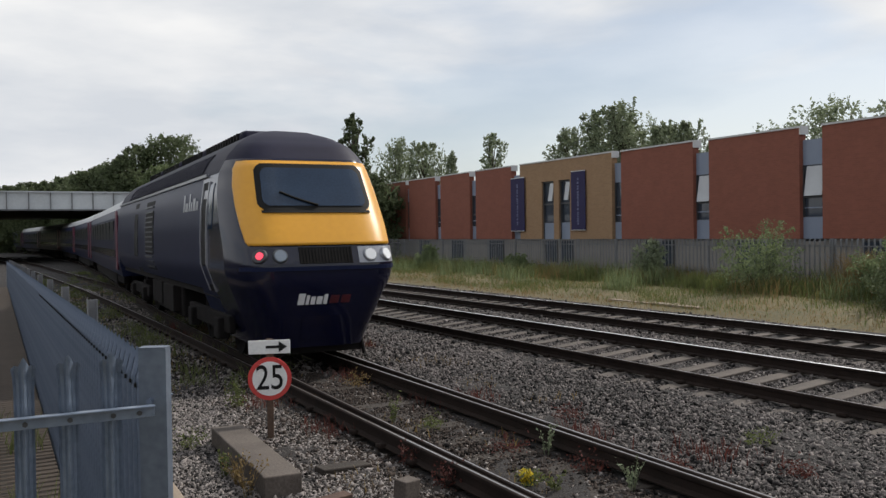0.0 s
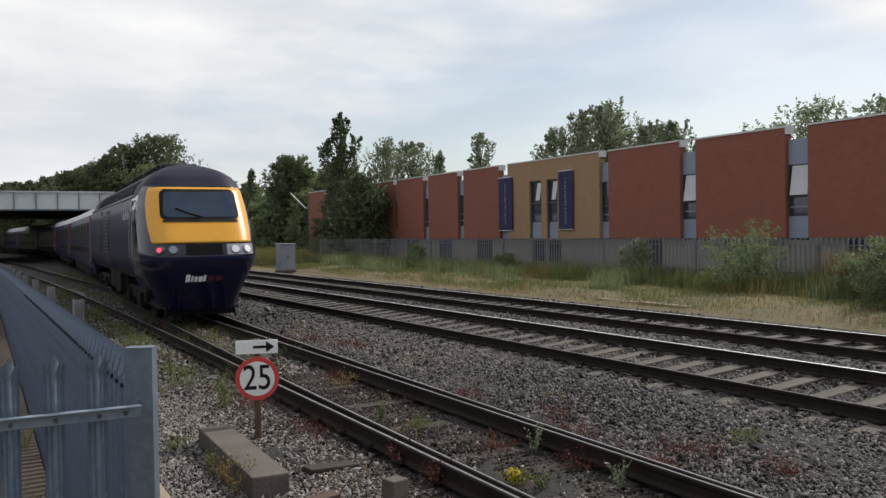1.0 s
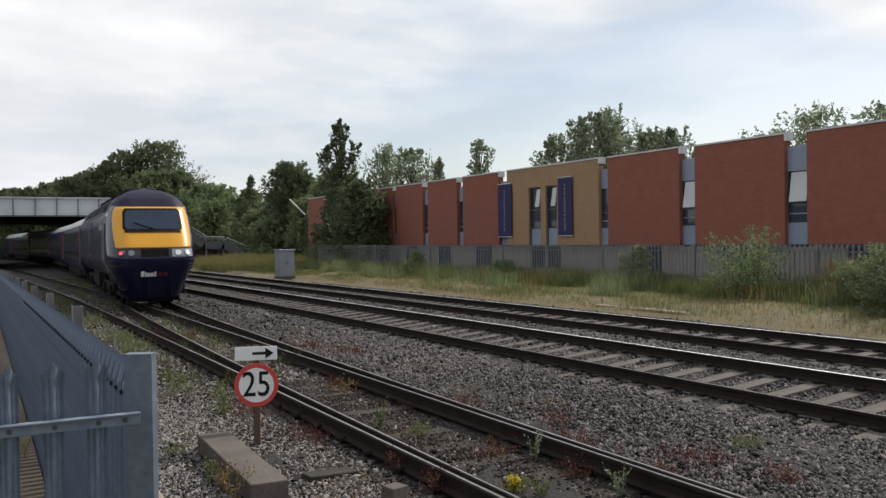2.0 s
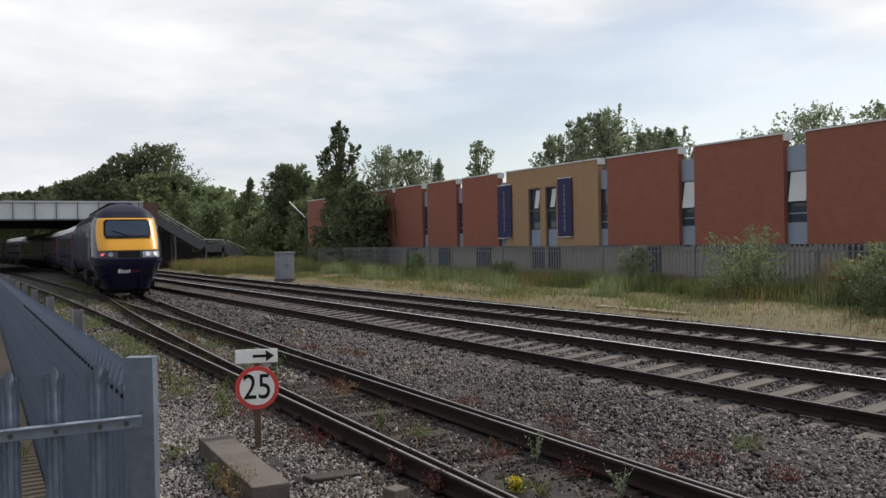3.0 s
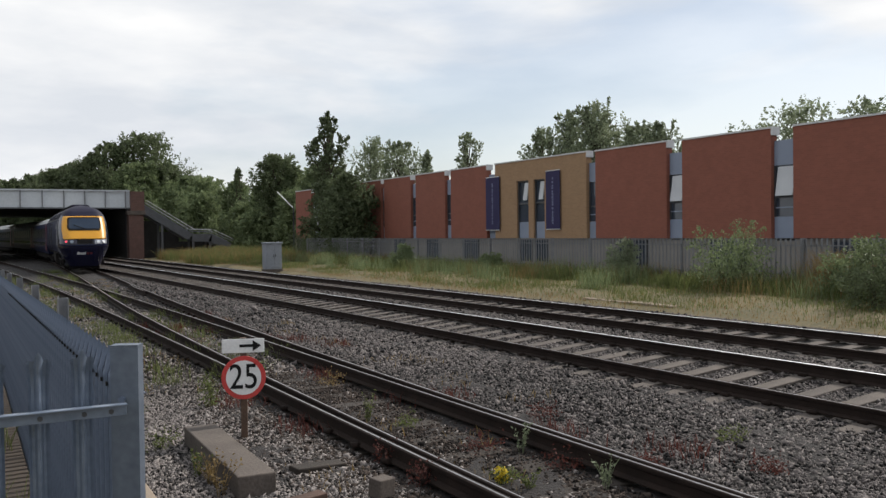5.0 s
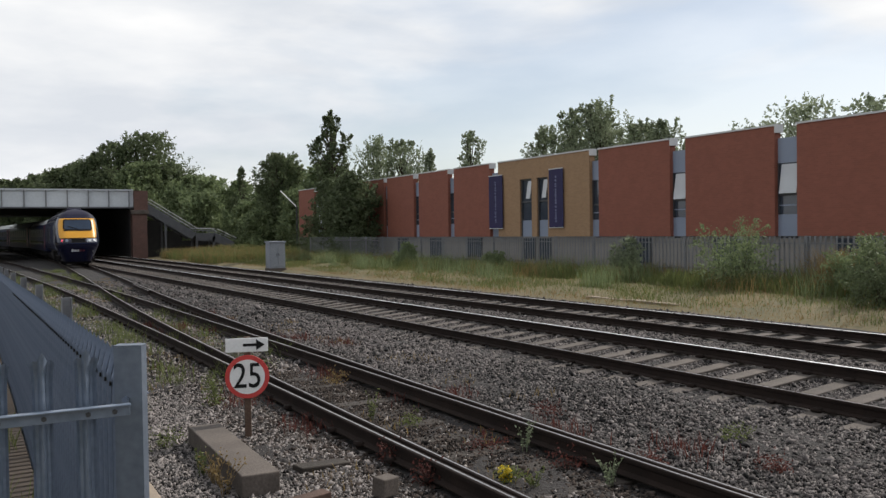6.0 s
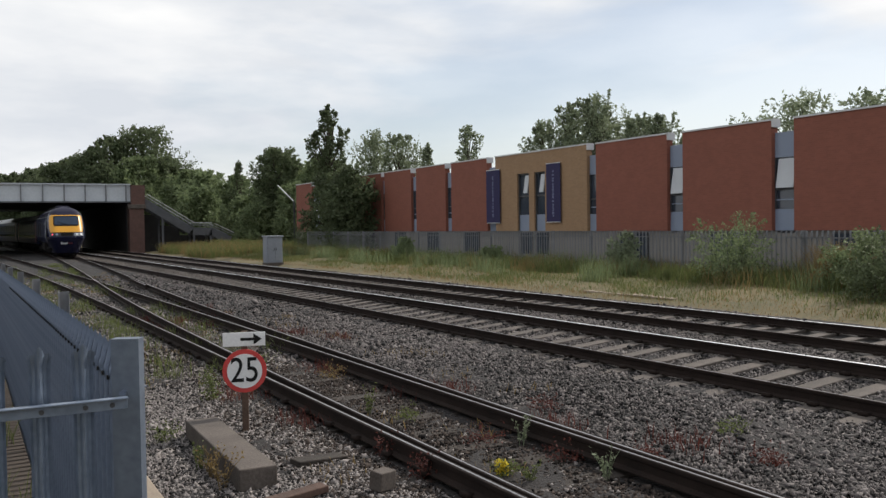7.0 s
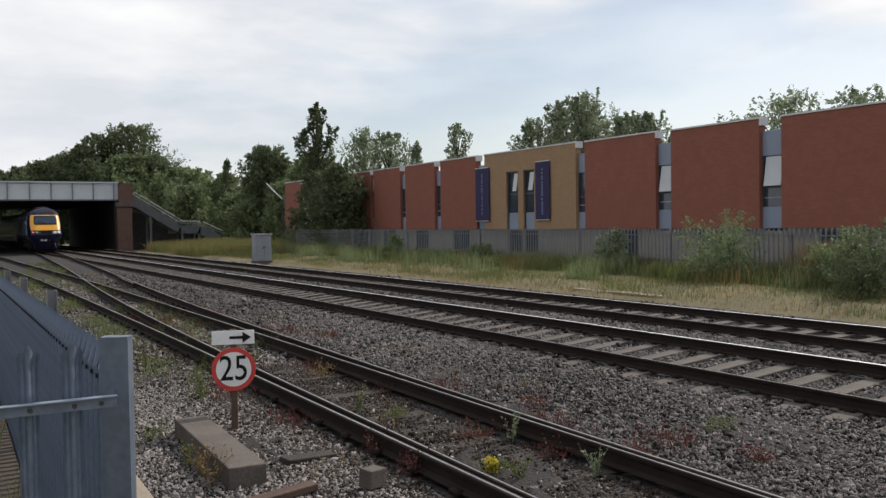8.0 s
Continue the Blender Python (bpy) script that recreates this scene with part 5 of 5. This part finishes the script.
def build_trees():
    tree("tall dark-leaved tree standing before the building's far end", 25.4, 64.5, 0, 11.3, 2.5, 1, 0.115, 19000, M_LEAF_DARK, "upright", low=0.12)
    tree("dark bushy tree beside the tall one", 25.6, 61.4, 0, 6.2, 2.2, 2, 0.13, 15000, M_LEAF_DARK, low=0.12)
    tree("dark bushy tree behind the far brick bay", 29.3, 91, 0, 10.4, 3.0, 3, 0.16, 16000, M_LEAF_DARK, low=0.1)
    for i, (x, y, h, r) in enumerate(((45, 99, 13.0, 3.6), (45.5, 92.5, 12.6, 2.8))):
        tree("grey-green willow with hanging leaves behind the building", x, y, 0, h, r, 10 + i, 0.15, 9500, M_LEAF_GREY, "column", droop=1.6)
    tree("small dark conifer behind the building", 42, 79.7, 0, 10.0, 2.8, 14, 0.16, 4200, M_LEAF_GREY, "spire")
    tree("slim birch behind the building", 45, 76, 0, 12.0, 1.7, 15, 0.17, 2600, M_LEAF_GREY, "column", droop=0.8)
    for i, (x, y, h, r) in enumerate(((50, 69.3, 11.6, 3.0), (50.5, 66, 13.1, 2.7), (50, 61.7, 13.0, 2.9), (51, 57.7, 10.5, 2.9), (50.5, 54.8, 10.5, 2.4), (52, 63.5, 11.2, 4.2))):
        tree("grey-green poplar behind the building", x, y, 0, h, r, 20 + i, 0.14, 11000, M_LEAF_GREY, "column")
    for i, (x, y, h, r) in enumerate(((48, 43.0, 8.8, 2.6), (48, 38.3, 9.7, 3.0), (48.5, 34.0, 9.6, 3.0), (48, 29.5, 9.4, 3.2))):
        tree("open-crowned tree with sparse leaves behind the building", x, y, 0, h, r, 30 + i, 0.14, 5200, M_LEAF_GREY, "round", low=0.4)
    # the wood beyond the bridge
    for i, (x, y, h, r) in enumerate(((23.6, 133, 16.6, 7.0), (19.4, 132, 15.0, 6.0), (26.2, 131, 12.4, 4.2), (14.6, 140, 12.6, 5.0), (9.8, 150, 11.4, 5.0), (4.0, 160, 10.8, 5), (17.0, 134, 13.6, 5.0), (12.2, 137, 11.6, 4.6), (7.0, 148, 10.6, 4.8), (0.0, 165, 10.6, 5), (30.5, 124, 9.6, 4.2), (21.5, 127, 12.0, 5.0), (27, 118, 9.6, 4.2))):
        tree("large dense dark-green tree beyond the bridge", x, y, 0, h, r, 40 + i, 0.22, 18000, M_LEAF_DARK if i < 10 else M_LEAF_MID, "dome", low=0.08)
    for i, (x, y, h, r) in enumerate(((26.5, 108, 8.6, 3.4), (29.6, 106, 8.2, 2.6), (31.5, 99, 7.4, 3.2), (30.5, 91, 9.8, 2.8), (34, 97, 8.8, 3.5), (24.5, 102, 6.4, 3), (28.0, 97, 5.2, 2.8), (30.0, 85.5, 6.0, 2.6), (27.5, 90, 4.2, 2.4), (31.0, 87, 6.4, 2.6), (33.5, 88, 9, 3.2))):
        tree("bushy green tree on the bank by the steps", x, y, 0, h, r, 60 + i, 0.2, 9500, M_LEAF_MID, low=0.04)
    tree("slim open tree on the bank by the steps", 28.9, 103, 0, 9.9, 1.5, 77, 0.16, 2600, M_LEAF_DARK, "upright", low=0.3)
    # the last four are added unseen, as dark reflections for the train side
    for i, (x, y, h, r) in enumerate(((-8, 175, 10, 5), (-16, 178, 10, 6), (-24, 165, 11, 6), (-19, 128, 12, 5), (-24, 140, 12, 5), (-30, 122, 12, 5), (-19, 150, 11, 5))):
        tree("distant dark tree beyond the bridge, out of view", x, y, 0, h, r, 80 + i, 0.36, 5000, M_LEAF_DARK, low=0.1)
    for i, (x, y, h, r, mat) in enumerate(((22.5, 45.5, 1.3, 0.85, M_LEAF_MID), (22.2, 20.4, 1.9, 1.5, M_LEAF_MID), (20.6, 14.2, 1.9, 1.3, M_LEAF_DARK), (22.8, 26.6, 1.7, 0.7, M_LEAF_GREY), (22.2, 16.0, 1.5, 1.1, M_LEAF_MID), (24.5, 60, 1.6, 1.6, M_LEAF_DARK), (26.4, 73.5, 2.2, 1.8, M_LEAF_DARK), (25.8, 69.5, 2.0, 1.6, M_LEAF_DARK), (20.0, 9.0, 1.6, 1.2, M_LEAF_DARK), (23.2, 37, 0.8, 0.7, M_LEAF_MID))):
        bush("leafy green bush on the grass verge", x, y, float(verge_z(np.array(x), np.array(y))), h, r, 90 + i, 0.045, 6500, mat)


def stalks(label, x, y, height, radius, seed, mat, n=9):
    """A thin weed of a few curved stems with small narrow leaves and seed heads."""
    rng = np.random.default_rng(seed)
    t = thing("weed", pose(x, y, float(bed_z(np.array(x), np.array(y)))), label, "weed")
    bm = bmesh.new()
    places = []
    for k in range(n):
        a, lean = rng.uniform(0, math.tau), rng.uniform(0.2, 1.0) * radius
        h = height * rng.uniform(0.55, 1.0)
        pts = [Vector((0.02 * math.cos(a) + lean * f * f * math.cos(a), 0.02 * math.sin(a) + lean * f * f * math.sin(a), h * f - 0.02)) for f in (0, 0.4, 0.75, 1.0)]
        for p, q in zip(pts[:-1], pts[1:]):
            cylinder(bm, p, q, 0.003, 0.002, 4)
        for f in rng.uniform(0.2, 1.05, 12):
            places.append((pts[0].x + lean * f * f * math.cos(a), pts[0].y + lean * f * f * math.sin(a), h * f))
    tagged(part("stems", bm, mat, t), kind="stuff")
    v, q = leaf_quads(rng, np.array(places) + rng.normal(0, 0.012, (len(places), 3)), 0.017)
    ob = quick_mesh("leaves", v, q, mat, "", "")
    ob.parent = t


def build_weed_plants():
    for i, (x, y, h, r, mat) in enumerate(((1.88, 7.35, 0.42, 0.16, M_STRAW), (1.9, 7.75, 0.36, 0.14, M_STRAW), (1.86, 8.1, 0.3, 0.12, M_GRASS), (4.88, 7.27, 0.34, 0.08, M_LEAF_GREY), (4.84, 5.9, 0.32, 0.14, M_LEAF_GREY), (4.17, 9.45, 0.36, 0.12, M_GRASS), (4.25, 6.2, 0.2, 0.14, M_GRASS), (2.8, 11.3, 0.34, 0.14, M_GRASS))):
        stalks("thin weed with small leaves growing from the stones" if mat is not M_STRAW else "dry thin weed with straw-coloured stems beside the beam", x, y, h, r, 200 + i, mat)

    spots = [(4.12, 6.45, 0.2, 0.06, M_FLOWER), (4.18, 6.5, 0.16, 0.05, M_FLOWER), (4.14, 6.42, 0.17, 0.14, M_GRASS), 
             (4.4, 8.9, 0.15, 0.2, M_GRASS), (5.98, 8.46, 0.16, 0.24, M_REDWEED), (3.55, 7.6, 0.2, 0.25, M_REDWEED),
             (3.48, 6.75, 0.22, 0.22, M_REDWEED), (6.33, 5.41, 0.14, 0.2, M_REDWEED), (4.6, 7.6, 0.12, 0.28, M_REDWEED), (4.9, 6.6, 0.12, 0.24, M_REDWEED), (5.6, 6.2, 0.12, 0.2, M_REDWEED), (6.9, 6.4, 0.15, 0.22, M_GRASS),
             (2.75, 11.2, 0.3, 0.16, M_GRASS), (3.0, 12.4, 0.32, 0.18, M_GRASS), (4.05, 13.5, 0.3, 0.3, M_GRASS), (4.1, 15.2, 0.34, 0.35, M_GRASS), (4.2, 17.5, 0.36, 0.4, M_GRASS), (4.7, 12.0, 0.2, 0.25, M_STRAW), (1.8, 9.4, 0.14, 0.3, M_GRASS), (1.7, 11.2, 0.16, 0.35, M_GRASS)]
    for i, (x, y, h, r, mat) in enumerate(spots):
        bush({M_GRASS: "small green weed growing in the ballast", M_STRAW: "dry straw-coloured weed on the ballast", M_FLOWER: "yellow flower head of a weed", M_REDWEED: "reddish weed on the ballast"}[mat], x, y, float(bed_z(np.array(x), np.array(y))), h, r, 120 + i, 0.016, 260, mat, "weed")


build_ground()
build_bed()
build_near_fence()
build_unseen_wall()
build_sign()
build_beam()
build_cabinet()
build_trough()
build_barrier_pole()
build_bridge()
build_college()
build_trees()
build_verge()
build_weeds()
build_weed_plants()
POWER_CAR = build_power_car()
COACHES = [build_coach()]
for _ in range(7):
    COACHES.append(copy_thing(COACHES[0], Matrix()))
build_far_fence()
build_tracks()
def beside_siding(x, y):
    """Pale stones thin out towards the dirty strip along the siding rail."""
    return off_rails(x, y) & (np.random.default_rng(1).uniform(0, 1, len(x)) < np.interp(side_x(y) - x, [0.5, 1.0, 1.5], [0.06, 0.35, 1.0]))


stones("ballast_stones", 51, 125000, 5.0, 12.6, 3.8, 20, 0.0175, M_STONE, "loose grey crushed stones of the ballast", off_rails, 1.25)
stones("ballast_stones", 52, 100000, 1.4, 5.4, 5.0, 14, 0.0128, M_STONE_PALE, "pale loose stones beside the siding", beside_siding, 1.3)
stones("ballast_stones", 54, 36000, 2.5, 5.2, 5, 17, 0.0135, M_STONE_DIRTY, "dark small stones and dirt between the siding rails", off_rails, 1.2)
stones("ballast_stones", 55, 11000, 1.5, 5.0, 13.5, 42, 0.022, M_STONE_PALE, "pale loose stones along the fence", off_rails, 1.4)
stones("ballast_stones", 53, 42000, 4.6, 16.4, 13, 45, 0.026, M_STONE, "grey crushed stones further along the tracks", off_rails, 1.4)


def motions():
    times = [0.5 * k for k in range(17)]
    walk(POWER_CAR, [(t, car_pose(nose_at(t), 17.7)) for t in times])
    for k, c in enumerate(COACHES):
        walk(c, [(t, car_pose(nose_at(t) + 18.0 + 22.95 * k, 22.6)) for t in times])
    for w, y in WHEELS:
        walk(w, [(k / 15, pose(0, y, 0.51, -math.degrees((nose_at(k / 15) - nose_at(0)) / 0.5), 0, 0)) for k in range(121)])


motions()
